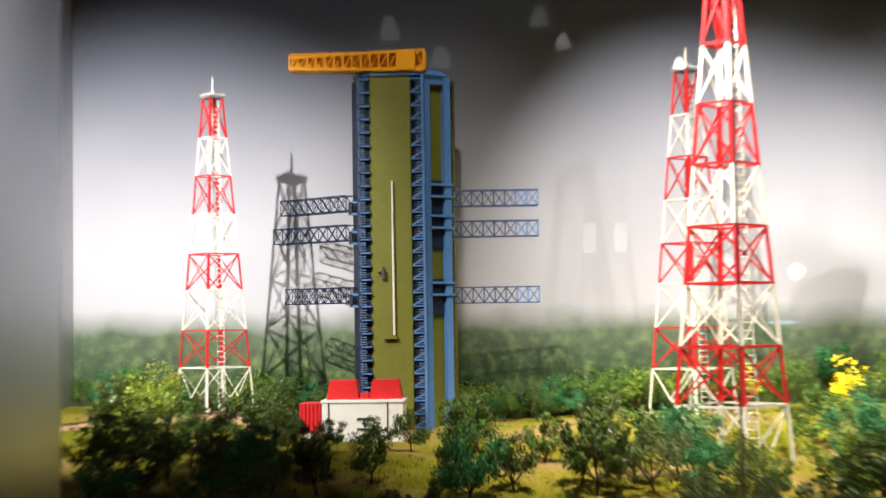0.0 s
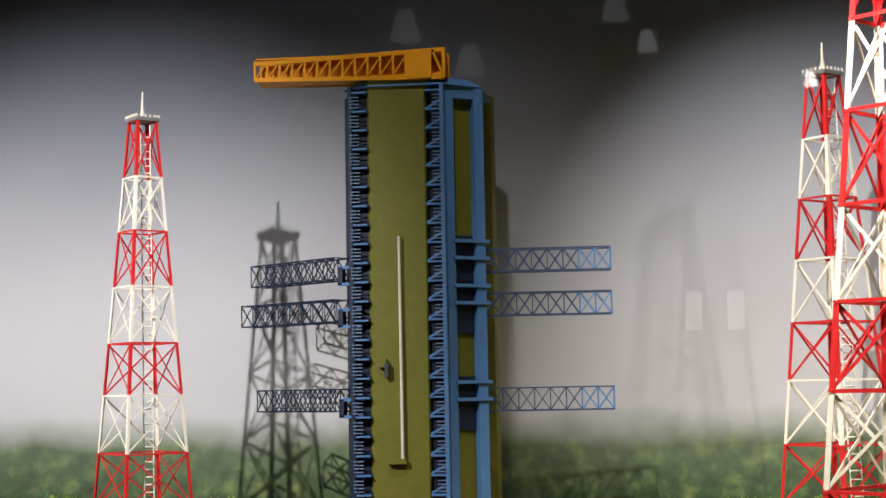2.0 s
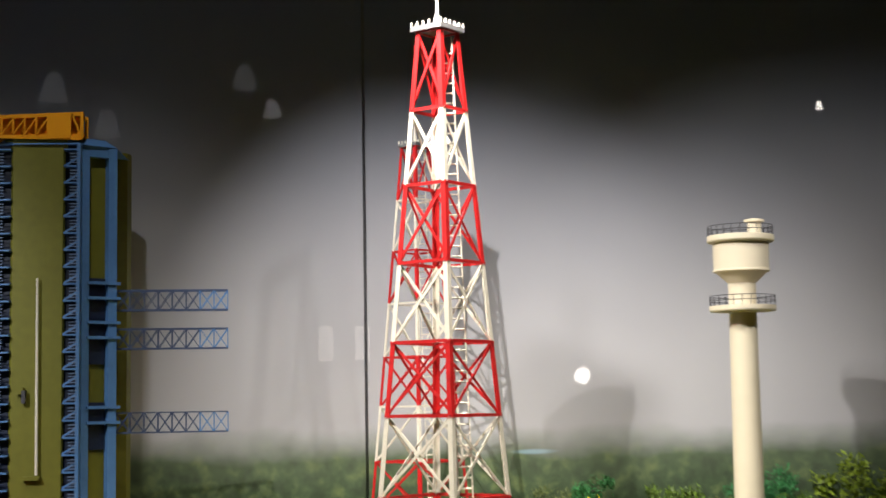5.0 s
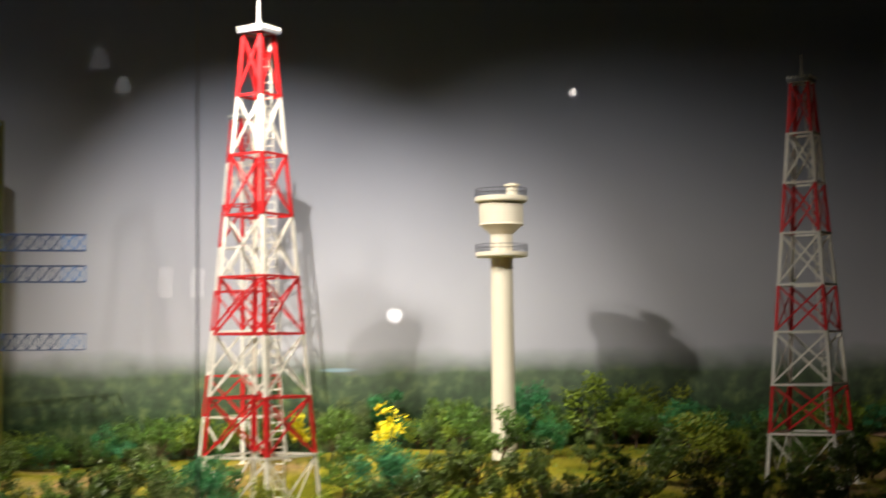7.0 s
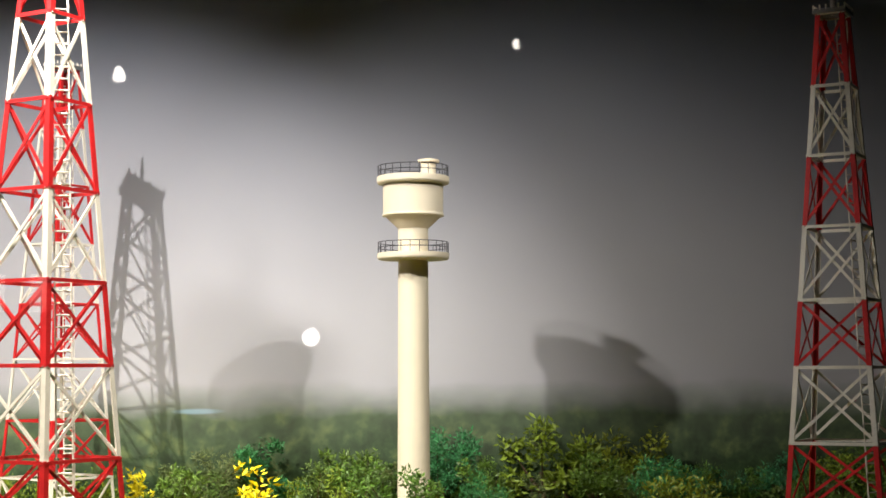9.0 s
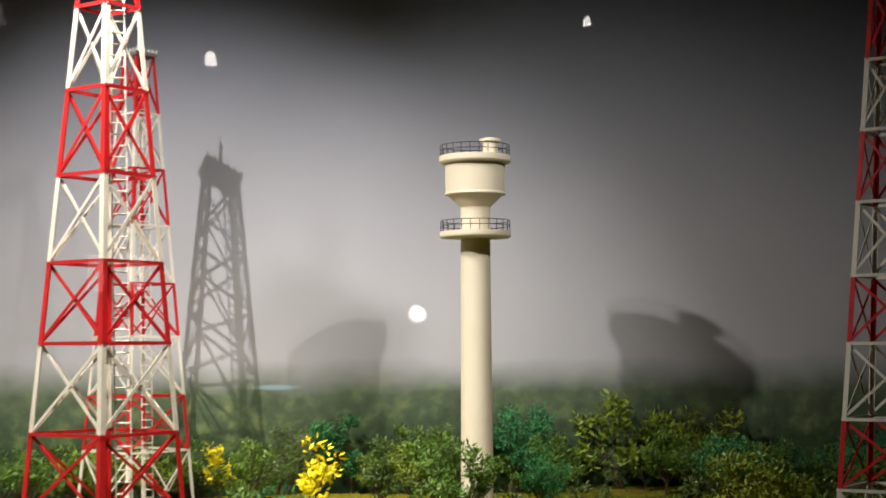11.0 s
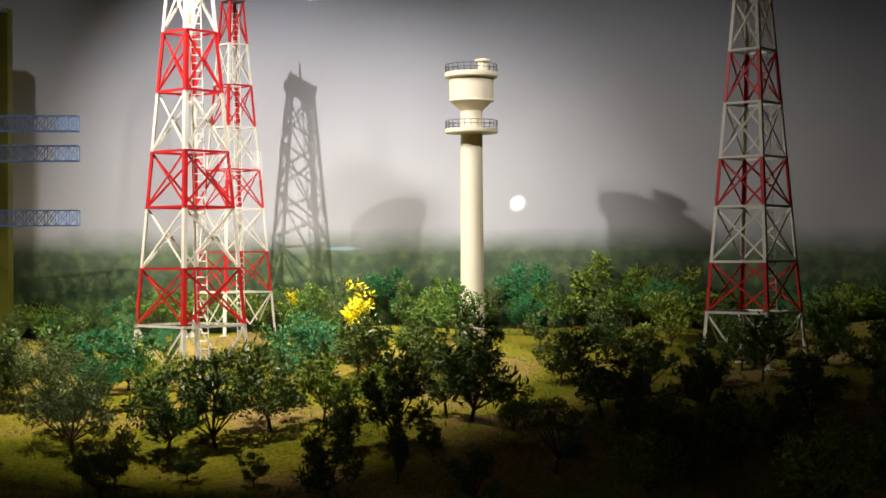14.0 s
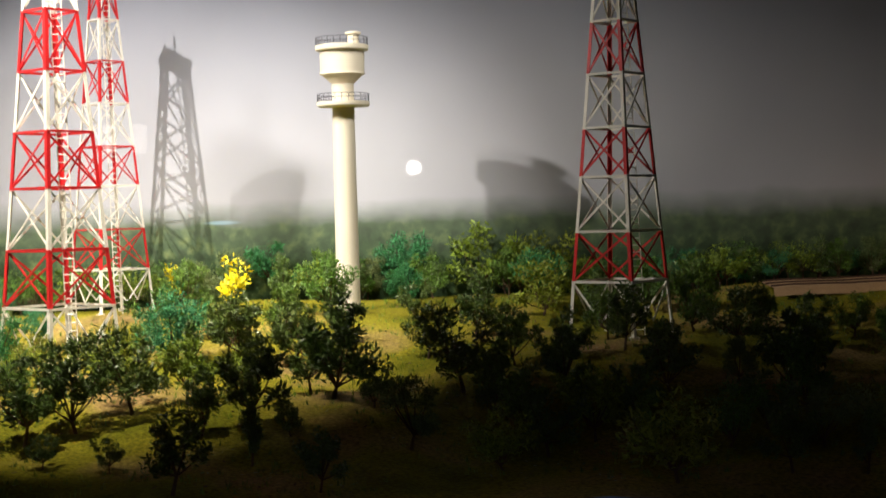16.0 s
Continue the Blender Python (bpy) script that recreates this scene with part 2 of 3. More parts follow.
def box(bm, lo, hi, bevel=0.0):
    size = [b - a for a, b in zip(lo, hi)]
    mid = [(a + b) / 2 for a, b in zip(lo, hi)]
    made = bmesh.ops.create_cube(bm, size=1, matrix=Matrix.Translation(mid) @ Matrix.Diagonal((*size, 1)))
    if bevel:
        edges = list({e for v in made["verts"] for e in v.link_edges})
        bmesh.ops.bevel(bm, geom=edges, offset=bevel, segments=1, affect="EDGES")
    return bm


def bar(bm, a, b, w, d=None):
    """A square bar from a to b."""
    a, b = Vector(a), Vector(b)
    way = b - a
    m = Matrix.Translation((a + b) / 2) @ way.to_track_quat("Z", "X").to_matrix().to_4x4() @ Matrix.Diagonal((w, d or w, way.length, 1))
    bmesh.ops.create_cube(bm, size=1, matrix=m)
    return bm


def rod(bm, a, b, r, sides=6, r2=None):
    a, b = Vector(a), Vector(b)
    way = b - a
    m = Matrix.Translation((a + b) / 2) @ way.to_track_quat("Z", "X").to_matrix().to_4x4()
    bmesh.ops.create_cone(bm, cap_ends=True, segments=sides, radius1=r, radius2=r if r2 is None else r2, depth=way.length, matrix=m)
    return bm


def one_bar(a, b, w, d=None):
    return bar(bmesh.new(), a, b, w, d)


def lathe(profile, sides=40):
    bm = bmesh.new()
    rings = []
    for r, z in profile:
        rings.append([bm.verts.new((r * math.cos(2 * math.pi * k / sides), r * math.sin(2 * math.pi * k / sides), z)) for k in range(sides)])
    for lo, hi in zip(rings, rings[1:]):
        for k in range(sides):
            bm.faces.new((lo[k], lo[(k + 1) % sides], hi[(k + 1) % sides], hi[k]))
    bm.faces.new(rings[0][::-1]), bm.faces.new(rings[-1])
    return bm


def prism(outline, z0, z1):
    bm = bmesh.new()
    lo = [bm.verts.new((x, y, z0)) for x, y in outline]
    hi = [bm.verts.new((x, y, z1)) for x, y in outline]
    bm.faces.new(lo[::-1]), bm.faces.new(hi)
    for k in range(len(lo)):
        j = (k + 1) % len(lo)
        bm.faces.new((lo[k], lo[j], hi[j], hi[k]))
    return bm


# ---- setting ----
SPOTS = [(-0.05, -0.31, 0.05), (-0.61, -0.27, 0.165), (1.125, 0.14, 0.11), (1.14, -0.78, -0.005), (2.97, -0.83, 0.055), (0.05, -0.05, 0.085), (2.05, -0.25, 0.126), (-0.1, -0.55, 0.06),
         (1.6, 0.1, 0.14), (2.6, 0.2, 0.13), (4.0, 0.1, 0.165), (4.7, 0.0, 0.18), (-1.6, 0.2, 0.16), (1.5, -2.2, -0.17), (2.6, -2.2, -0.17), (0.2, -2.2, -0.16), (3.8, -1.6, -0.06),
         (-1.2, -1.2, 0.02), (1.9, -1.3, -0.05), (1.5, -3.0, -0.27), (3.2, -3.0, -0.27), (-0.5, -3.0, -0.27)]


def ground_z(x, y):
    """Height of the modelled terrain: a smooth blend of its known spots, with small unevenness."""
    total = weight = 0.0
    for a, b, h in SPOTS:
        w = 1.0 / ((x - a) ** 2 + (y - b) ** 2 + 0.02) ** 1.5
        total, weight = total + w * h, weight + w
    return total / weight + 0.012 * noise.noise((x * 3.1, y * 3.1, 0.0)) + 0.004 * noise.noise((x * 13, y * 13, 4.0))


def build_setting():
    bm = bmesh.new()
    nx, ny = 260, 130
    x0, x1, y0, y1 = -1.325, 6.0, -2.45, 0.47
    rows = [[bm.verts.new((x0 + (x1 - x0) * i / nx, y0 + (y1 - y0) * j / ny, 0)) for i in range(nx + 1)] for j in range(ny + 1)]
    for row in rows:
        for v in row:
            v.co.z = ground_z(v.co.x, v.co.y)
    for j in range(ny):
        for i in range(nx):
            bm.faces.new((rows[j][i], rows[j][i + 1], rows[j + 1][i + 1], rows[j + 1][i]))
    tagged(finish(bm, "ground", ground_material(), smooth=True), "flocked olive and sandy model ground of the diorama", "ground", kind="structure")
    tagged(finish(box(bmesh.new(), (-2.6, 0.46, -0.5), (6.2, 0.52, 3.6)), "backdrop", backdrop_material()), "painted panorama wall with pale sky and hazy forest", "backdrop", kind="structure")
    tagged(finish(prism([(-1.45, -2.45), (-1.094, -2.45), (-1.325, 0.455), (-1.45, 0.455)], -1.2, 3.6), "wall_west", POSTGREY), "glossy pale grey end wall of the diorama", "wall", kind="structure")
    tagged(finish(box(bmesh.new(), (6.02, -2.45, -1.2), (6.2, 0.45, 3.6)), "wall_east", ROOM), "plain dark end wall of the diorama", "wall", kind="structure")
    tagged(finish(box(bmesh.new(), (-6, -12.2, 3.6), (9, 0.6, 3.7)), "ceiling", ROOM), "dark ceiling over the diorama and hall", "ceiling", kind="structure")
    tagged(finish(box(bmesh.new(), (-6, -12.0, -1.3), (9, 0.6, -1.2)), "floor", ROOM), "dark floor of the exhibition hall", "floor", kind="structure")
    tagged(finish(box(bmesh.new(), (-6, -9.46, -1.2), (9, -9.26, 3.6)), "wall_south", ROOM), "dark rear wall of the exhibition hall", "wall", kind="structure")
    tagged(finish(box(bmesh.new(), (-6.2, -12.2, -1.3), (-6.0, 0.6, 3.7)), "wall_hall_west", ROOM), "dark side wall of the exhibition hall", "wall", kind="structure")
    tagged(finish(box(bmesh.new(), (9.0, -12.2, -1.3), (9.2, 0.6, 3.7)), "wall_hall_east", ROOM), "dark side wall of the exhibition hall", "wall", kind="structure")
    tagged(finish(box(bmesh.new(), (-2.6, -2.49, -1.2), (6.2, -2.455, -0.36)), "plinth", BLACK), "black plinth below the showcase glass", "plinth", kind="structure")
    glass = glass_material()
    frost = bpy.data.materials.new("frosted_film")
    frost.use_nodes = True
    fb = frost.node_tree.nodes["Principled BSDF"]
    fb.inputs["Base Color"].default_value = (0.72, 0.75, 0.80, 1)
    fb.inputs["Transmission Weight"].default_value, fb.inputs["Roughness"].default_value, fb.inputs["IOR"].default_value = 1.0, 0.38, 1.25
    tagged(finish(box(bmesh.new(), (-2.4, -2.468, -0.36), (-0.515, -2.463, 3.59)), "window_3", frost), "frosted glass strip at the end of the showcase", "window", kind="structure")
    for k, (a, b) in enumerate(((-0.512, 0.922), (0.928, 6.0))):
        bm = bmesh.new()
        bm.faces.new([bm.verts.new(v) for v in ((a, -2.465, -0.36), (b, -2.465, -0.36), (b, -2.465, 3.59), (a, -2.465, 3.59))])
        g = tagged(finish(bm, f"window_{k + 1}", glass), "clear glass pane of the showcase front", "window", kind="structure")
        g.visible_shadow = False
    tagged(finish(one_bar((0.925, -2.465, -0.36), (0.925, -2.465, 3.59), 0.0045, 0.006), "trim", joint_material()), "thin dark silicone joint between glass panes", "trim", kind="structure")


build_setting()


# ---- exhibition hall behind the glass ----
GLOW = glow_material("lamp_glow", (1.0, 0.95, 0.88), 40.0)
SOFT = glow_material("soft_wedge_glow", (0.95, 0.95, 1.0), 0.9)
BRIGHT = glow_material("bright_wedge_glow", (0.95, 0.95, 1.0), 2.2)
PANEL = glow_material("lit_panel", (1.0, 0.93, 0.82), 3.2)


def wall_lamp(x, z):
    t = thing("wall_lamp", pose(x, -9.26, z), "round bright wall lamp in a dark ring", "lamp")
    ring = lathe([(0.075, 0.0), (0.075, 0.03), (0.062, 0.035)], 32)
    disc = lathe([(0.051, 0.030), (0.043, 0.045)], 32)
    for bm in (ring, disc):
        bm.transform(Matrix.Rotation(radians(-90), 4, "X"))
    part("ring", ring, BLACK, t)
    part("diffuser", disc, GLOW, t)


def pendant(x, y, z, half, glow, name="hanging_glow"):
    """A small hanging glow added for a reflection in the glass: rod, dark cap and a glowing tapered diffuser."""
    t = thing(name, pose(x, y, z), "small hanging glow with a pale diffuser, added for a reflection in the glass", "lamp", "hall lamps")
    part("rod", rod(bmesh.new(), (0, 0, half), (0, 0, 3.6 - z), 0.004), BLACK, t)
    part("cap", lathe([(half * 0.5, half * 0.7), (half * 0.35, half * 1.05)], 20), BLACK, t)
    part("diffuser", lathe([(half * 0.9, -half), (half * 0.45, half * 0.68)], 20), glow, t)


wall_lamp(2.28, 0.76)
pendant(1.26, -6.50, 1.68, 0.03, GLOW)
pendant(2.47, -5.24, 1.57, 0.016, GLOW)
# added glow cones with no known lamp, for pale wedges reflected in the glass
pendant(0.67, -5.35, 1.59, 0.035, BRIGHT)
pendant(0.58, -5.32, 1.69, 0.045, SOFT)
pendant(0.20, -4.90, 1.46, 0.045, SOFT)
pendant(-0.01, -5.18, 1.63, 0.05, SOFT)


def lit_stand():
    # added stand: its glowing panels make two pale boxes in the glass reflection
    t = thing("reflection_stand", pose(0.90, -6.60, -1.2), "slim dark stand added so that two small lit panels reflect in the glass", "stand")
    part("base", lathe([(0.16, 0.0), (0.16, 0.015), (0.03, 0.03)], 28), BLACK, t)
    part("pole", rod(bmesh.new(), (0, 0, 0.02), (0, 0, 2.00), 0.012, 10), BLACK, t)
    for s in (-1, 1):
        part("panel", box(bmesh.new(), (s * 0.075 - 0.03, -0.012, 1.99), (s * 0.075 + 0.03, 0.012, 2.13), 0.004), PANEL, t)
    part("cross_bar", box(bmesh.new(), (-0.10, -0.008, 1.975), (0.10, 0.008, 1.989)), BLACK, t)


lit_stand()


# ---- lattice towers ----
LEVELS = [0.002, 0.131, 0.250, 0.379, 0.495, 0.622, 0.747, 0.870, 1.0]


def strip(a, b, w, t, face):
    """A flat bar from a to b, w wide in the plane whose normal is face, t thick."""
    way = b - a
    out = (face - way * (face.dot(way) / way.length_squared)).normalized() * t / 2
    side = way.cross(out).normalized() * w / 2
    bm = bmesh.new()
    vs = [bm.verts.new(p + side * u + out * v) for p in (a, b) for u, v in ((-1, -1), (1, -1), (1, 1), (-1, 1))]
    for f in ((3, 2, 1, 0), (4, 5, 6, 7), (0, 1, 5, 4), (1, 2, 6, 5), (2, 3, 7, 6), (3, 0, 4, 7)):
        bm.faces.new([vs[i] for i in f])
    bmesh.ops.recalc_face_normals(bm, faces=bm.faces)
    return bm


def angle_leg(a, b, d1, d2, w, t):
    """An L-shaped angle bar from a to b with flanges of width w along d1 and d2."""
    bm = bmesh.new()
    rings = [[bm.verts.new(p + d1 * u + d2 * v) for u, v in ((0, 0), (w, 0), (w, t), (t, t), (t, w), (0, w))] for p in (a, b)]
    for k in range(6):
        bm.faces.new((rings[0][k], rings[0][(k + 1) % 6], rings[1][(k + 1) % 6], rings[1][k]))
    bm.faces.new(rings[0][::-1]), bm.faces.new(rings[1])
    bmesh.ops.recalc_face_normals(bm, faces=bm.faces)
    return bm


def lattice_tower(x, y, z, height, turn, label, leg_w, brace_w, rings="lower", deck_r=0.041):
    """A square tower of angle legs and flat crossed braces. rings: which paint the level bars take."""
    t = thing("lattice_tower", pose(x, y, z, 0, 0, math.degrees(turn) - 90), label, "tower", "lattice towers")
    H = height
    rad = lambda f: (0.1297 + (0.0353 - 0.1297) * f) * H
    at = lambda f, k: Vector((rad(f) * math.cos(k * math.pi / 2), rad(f) * math.sin(k * math.pi / 2), f * H))
    leg_w, brace_w = leg_w * H, brace_w * H
    ring_w, thin = brace_w * 1.1, 0.0014 * H
    for n, (a, b) in enumerate(zip(LEVELS, LEVELS[1:])):
        m = RED if n % 2 else WHITE
        level = {"lower": m, "white": WHITE, "red": WHITE if n == 0 else RED}[rings]
        for k in range(4):
            p, q = at(a, k), at(a, k + 1)
            d1, d2 = (q - p).normalized(), (at(a, k - 1) - p).normalized()
            part("leg", angle_leg(p, at(b, k), d1, d2, leg_w, thin), m, t)
            face = (p + q) / 2
            face.z = 0
            face.normalize()
            part("ring_bar", strip(at(b, k) - face * thin * 0.5, at(b, k + 1) - face * thin * 0.5, ring_w, thin * 2.2, face), level, t)
            inner = face * thin * 1.8
            if n == 0:
                mid = (p + q) / 2 + Vector((0, 0, 0.035 * H)) - inner
                part("brace", strip(at(b, k) - inner, mid, brace_w, thin, face), m, t)
                part("brace", strip(at(b, k + 1) - inner, mid - face * 0.001, brace_w, thin, face), m, t)
            else:
                part("brace", strip(p - inner, at(b, k + 1) - inner, brace_w, thin, face), m, t)
                part("brace", strip(q - inner * 2, at(b, k) - inner * 2, brace_w, thin, face), m, t)
    # ladder inside
    lx = 0.011 * H
    for s in (-1, 1):
        part("ladder_rail", rod(bmesh.new(), (0.050 * H, 0.034 * H + s * lx, 0), (0.010 * H, 0.010 * H + s * lx, 0.99 * H), 0.0014 * H), WHITE, t)
    bm = bmesh.new()
    for k in range(58):
        f = (k + 1) * 0.0166
        mid = Vector((0.050 - 0.040 * f, 0.034 - 0.024 * f, f)) * H
        rod(bm, mid - Vector((0, lx, 0)), mid + Vector((0, lx, 0)), 0.0014 * H, 4)
    tagged(part("ladder_rungs", bm, WHITE, t), kind="stuff")
    # platform with posts and an antenna
    p = deck_r * H / math.sqrt(2)
    q = Matrix.Rotation(radians(45), 4, "Z")
    bm = box(bmesh.new(), (-p, -p, H), (p, p, H * 1.006 + 0.003))
    bm.transform(q)
    deck = part("platform", bm, DECK, t, "grey square top platform")
    for k in range(4):
        for s in (-1, -0.6, -0.2, 0.2, 0.6):
            a = q @ Matrix.Rotation(k * math.pi / 2, 4, "Z") @ Vector((p * 0.95, p * 0.95 * s, H * 1.006))
            part("railing_post", rod(bmesh.new(), a, a + Vector((0, 0, 0.009 * H)), 0.0018 * H, 5), WHITE, deck)
    bm = rod(bmesh.new(), (0, 0, H), (0, 0, 1.028 * H), 0.0045 * H, 8)
    rod(bm, (0, 0, 1.028 * H), (0, 0, 1.070 * H), 0.0032 * H, 8, 0.0018 * H)
    part("antenna", bm, WHITE, t)
    for k in range(4):
        f = at(LEVELS[0], k)
        part("footing", box(bmesh.new(), f - Vector((0.011, 0.011, 0.02)) * H, f + Vector((0.011, 0.011, 0.004)) * H, 0.001), CREAM, t)
    return t


lattice_tower(-0.610, -0.266, 0.174, 1.107, -0.020, "red and white lattice tower standing before the pale sky", 0.0066, 0.0034)
lattice_tower(1.125, 0.139, 0.110, 1.295, -0.049, "red and white lattice tower behind the larger one", 0.0074, 0.0040)
lattice_tower(1.141, -0.783, -0.013, 1.558, 0.069, "large red and white lattice tower in the clearing", 0.0086, 0.0046, "red", 0.0446)
lattice_tower(2.970, -0.834, 0.052, 1.360, 0.102, "red and white lattice tower in dim light", 0.0086, 0.0050, "white")


# ---- launch gantry ----
def truss_arm(parent, a, b, height, width, material, bays=9, name="swing_arm"):
    """A box truss from a to b: four chords, posts and crossed braces."""
    a, b = Vector(a), Vector(b)
    way = (b - a).normalized()
    side = way.cross(Vector((0, 0, 1))).normalized() * width / 2
    up = Vector((0, 0, height))
    arm = part(name, one_bar(a + side, b + side, 0.0042), material, parent)
    w = 0.0025
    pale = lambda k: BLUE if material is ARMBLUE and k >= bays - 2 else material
    for s in (side, -side):
        for h in (Vector(), up):
            if not (s is side and h.length == 0):
                part("chord", one_bar(a + s + h, b + s + h, 0.0038), material, arm)
        for k in range(bays + 1):
            p = a + (b - a) * k / bays
            part("post", one_bar(p + s, p + s + up, w), pale(k), arm)
            if k < bays:
                q = a + (b - a) * (k + 1) / bays
                part("brace", one_bar(p + s, q + s + up, w), pale(k), arm)
                part("brace", one_bar(p + s + up, q + s, w * 0.9), pale(k), arm)
    for k in range(bays + 1):
        p = a + (b - a) * k / bays
        part("cross_bar", one_bar(p + side, p - side, w), material, arm)
        part("cross_bar", one_bar(p + side + up, p - side + up, w), material, arm)
    return arm


def launch_gantry():
    z0, z1 = 0.09, 1.335
    g = thing("launch_gantry", pose(0, 0, z0), "tall olive green launch tower model with blue framing", "launch tower")
    h = z1 - z0
    part("core", prism([(-0.035, -0.355), (0.105, -0.355), (0.118, -0.335), (0.196, -0.125), (0.243, -0.09), (0.25, -0.05), (0.22, -0.02), (-0.09, -0.02), (-0.115, -0.12), (-0.06, -0.34)], 0, h + 0.02), OLIVE, g)
    part("front_panel", box(bmesh.new(), (-0.034, -0.366, 0), (0.106, -0.350, h + 0.024), 0.002), OLIVE, g)
    # stair strips on both sides of the front
    for sx, x0, x1 in ((-1, -0.078, -0.036), (1, 0.108, 0.150)):
        # left upright and flights darker: shade of that side put into the colour
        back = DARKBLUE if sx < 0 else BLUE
        # dark backing paints the shade of the stair pockets
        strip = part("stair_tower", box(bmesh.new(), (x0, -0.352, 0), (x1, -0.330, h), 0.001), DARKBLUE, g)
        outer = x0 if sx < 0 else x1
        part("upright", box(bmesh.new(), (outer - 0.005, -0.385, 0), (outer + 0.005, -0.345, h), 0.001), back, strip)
        for k in range(27):
            zz = 0.012 + k * (h - 0.03) / 26
            bm = bmesh.new()
            box(bm, (x0 + 0.001, -0.383, zz), (x1 - 0.001, -0.352, zz + 0.0045))
            part("landing", bm, BLUE, strip)
            if k < 26:
                inner = x1 if sx < 0 else x0
                bm = bar(bmesh.new(), (outer, -0.368, zz + 0.030), (inner, -0.362, zz + 0.006), 0.005, 0.003)
                part("stair_flight", bm, back, strip)
                bm = bmesh.new()
                for j in range(4):
                    box(bm, (min(outer, outer - sx * 0.024), -0.386, zz + 0.010 + j * 0.0085), (max(outer, outer - sx * 0.024), -0.384, zz + 0.0125 + j * 0.0085))
                part("guard_rails", bm, PALEBLUE, strip)
    # right face: frame and olive recess, seen obliquely
    a, b = Vector((0.152, -0.352, 0)), Vector((0.238, -0.290, 0))
    way = (b - a).normalized()
    nrm = Vector((way.y, -way.x, 0))
    def slab(u0, u1, v0, v1, d0, d1):
        bm = bmesh.new()
        pts = [a + way * u + nrm * d + Vector((0, 0, v)) for v in (v0, v1) for u, d in ((u0, d0), (u1, d0), (u1, d1), (u0, d1))]
        vs = [bm.verts.new(p) for p in pts]
        for f in ((0, 3, 2, 1), (4, 5, 6, 7), (0, 1, 5, 4), (1, 2, 6, 5), (2, 3, 7, 6), (3, 0, 4, 7)):
            bm.faces.new([vs[i] for i in f])
        bmesh.ops.recalc_face_normals(bm, faces=bm.faces)
        return bm
    L = (b - a).length
    part("side_panel", slab(0.0, L, 0, h - 0.02, -0.03, -0.012), OLIVE, g)
    frame_ = part("side_frame", slab(0.0, 0.022, 0, h, -0.02, 0.008), BLUE, g)
    part("column", slab(L - 0.026, L, 0, h, -0.05, 0.009), BLUE, frame_)
    part("lintel", slab(0.022, L - 0.026, h - 0.03, h, -0.02, 0.007), BLUE, frame_)
    for zc in (0.50, 0.735, 0.845):
        # dark plates stand for hollows behind the hinges, their shade in the colour
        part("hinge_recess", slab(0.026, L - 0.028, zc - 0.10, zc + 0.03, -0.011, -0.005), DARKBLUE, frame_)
        for dz in (-0.03, 0.012):
            part("hinge_beam", slab(0.015, L + 0.01, zc + dz, zc + dz + 0.008, 0.0, 0.014), BLUE, frame_)
    # left edge column, its shade put into the dark colour, and sloping top
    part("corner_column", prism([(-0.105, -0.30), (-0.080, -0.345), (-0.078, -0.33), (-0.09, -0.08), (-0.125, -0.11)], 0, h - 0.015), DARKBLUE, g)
    bm = prism([(-0.100, -0.335), (-0.036, -0.372), (0.152, -0.374), (0.242, -0.300), (0.246, -0.05), (-0.09, -0.05)], h, h + 0.026)
    for v in bm.verts:
        if v.co.z > h + 0.01:
            v.co.x, v.co.y = v.co.x * 0.80 + 0.012, v.co.y * 0.85 - 0.02
    part("roof_cap", bm, BLUE, g)
    # white mast on the front with brackets
    mast = part("white_mast", rod(bmesh.new(), (0.041, -0.378, 0.335), (0.039, -0.378, 0.872), 0.0042, 8, 0.0030), WHITE, g, "thin white mast")
    part("bracket", box(bmesh.new(), (0.004, -0.385, 0.322), (0.050, -0.366, 0.332)), OLIVE, mast)
    part("bracket", box(bmesh.new(), (0.000, -0.385, 0.53), (0.010, -0.366, 0.565)), SHADE, mast)
    part("bracket", box(bmesh.new(), (-0.016, -0.380, 0.555), (0.004, -0.366, 0.575)), OLIVE, mast)
    # the whole body stands a little further back and is a little larger
    fixed = Vector((0.45, -5.73, 0.466 - z0))
    grow = Matrix.Translation(fixed) @ Matrix.Scale(1.045, 4) @ Matrix.Translation(-fixed)
    for ob in g.children_recursive:
        ob.data.transform(grow)
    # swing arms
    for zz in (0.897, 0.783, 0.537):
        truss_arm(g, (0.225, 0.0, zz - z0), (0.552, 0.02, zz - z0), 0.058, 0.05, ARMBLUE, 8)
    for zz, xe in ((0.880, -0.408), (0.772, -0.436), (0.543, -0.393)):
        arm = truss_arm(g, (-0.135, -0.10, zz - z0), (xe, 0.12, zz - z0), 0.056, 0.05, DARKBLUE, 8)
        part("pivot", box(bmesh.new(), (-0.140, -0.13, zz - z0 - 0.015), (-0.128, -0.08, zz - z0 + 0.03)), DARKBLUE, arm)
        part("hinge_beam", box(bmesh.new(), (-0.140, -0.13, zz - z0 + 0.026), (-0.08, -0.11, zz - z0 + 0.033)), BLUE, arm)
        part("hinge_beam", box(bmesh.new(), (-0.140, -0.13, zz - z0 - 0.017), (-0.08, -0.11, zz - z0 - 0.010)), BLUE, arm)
    return g


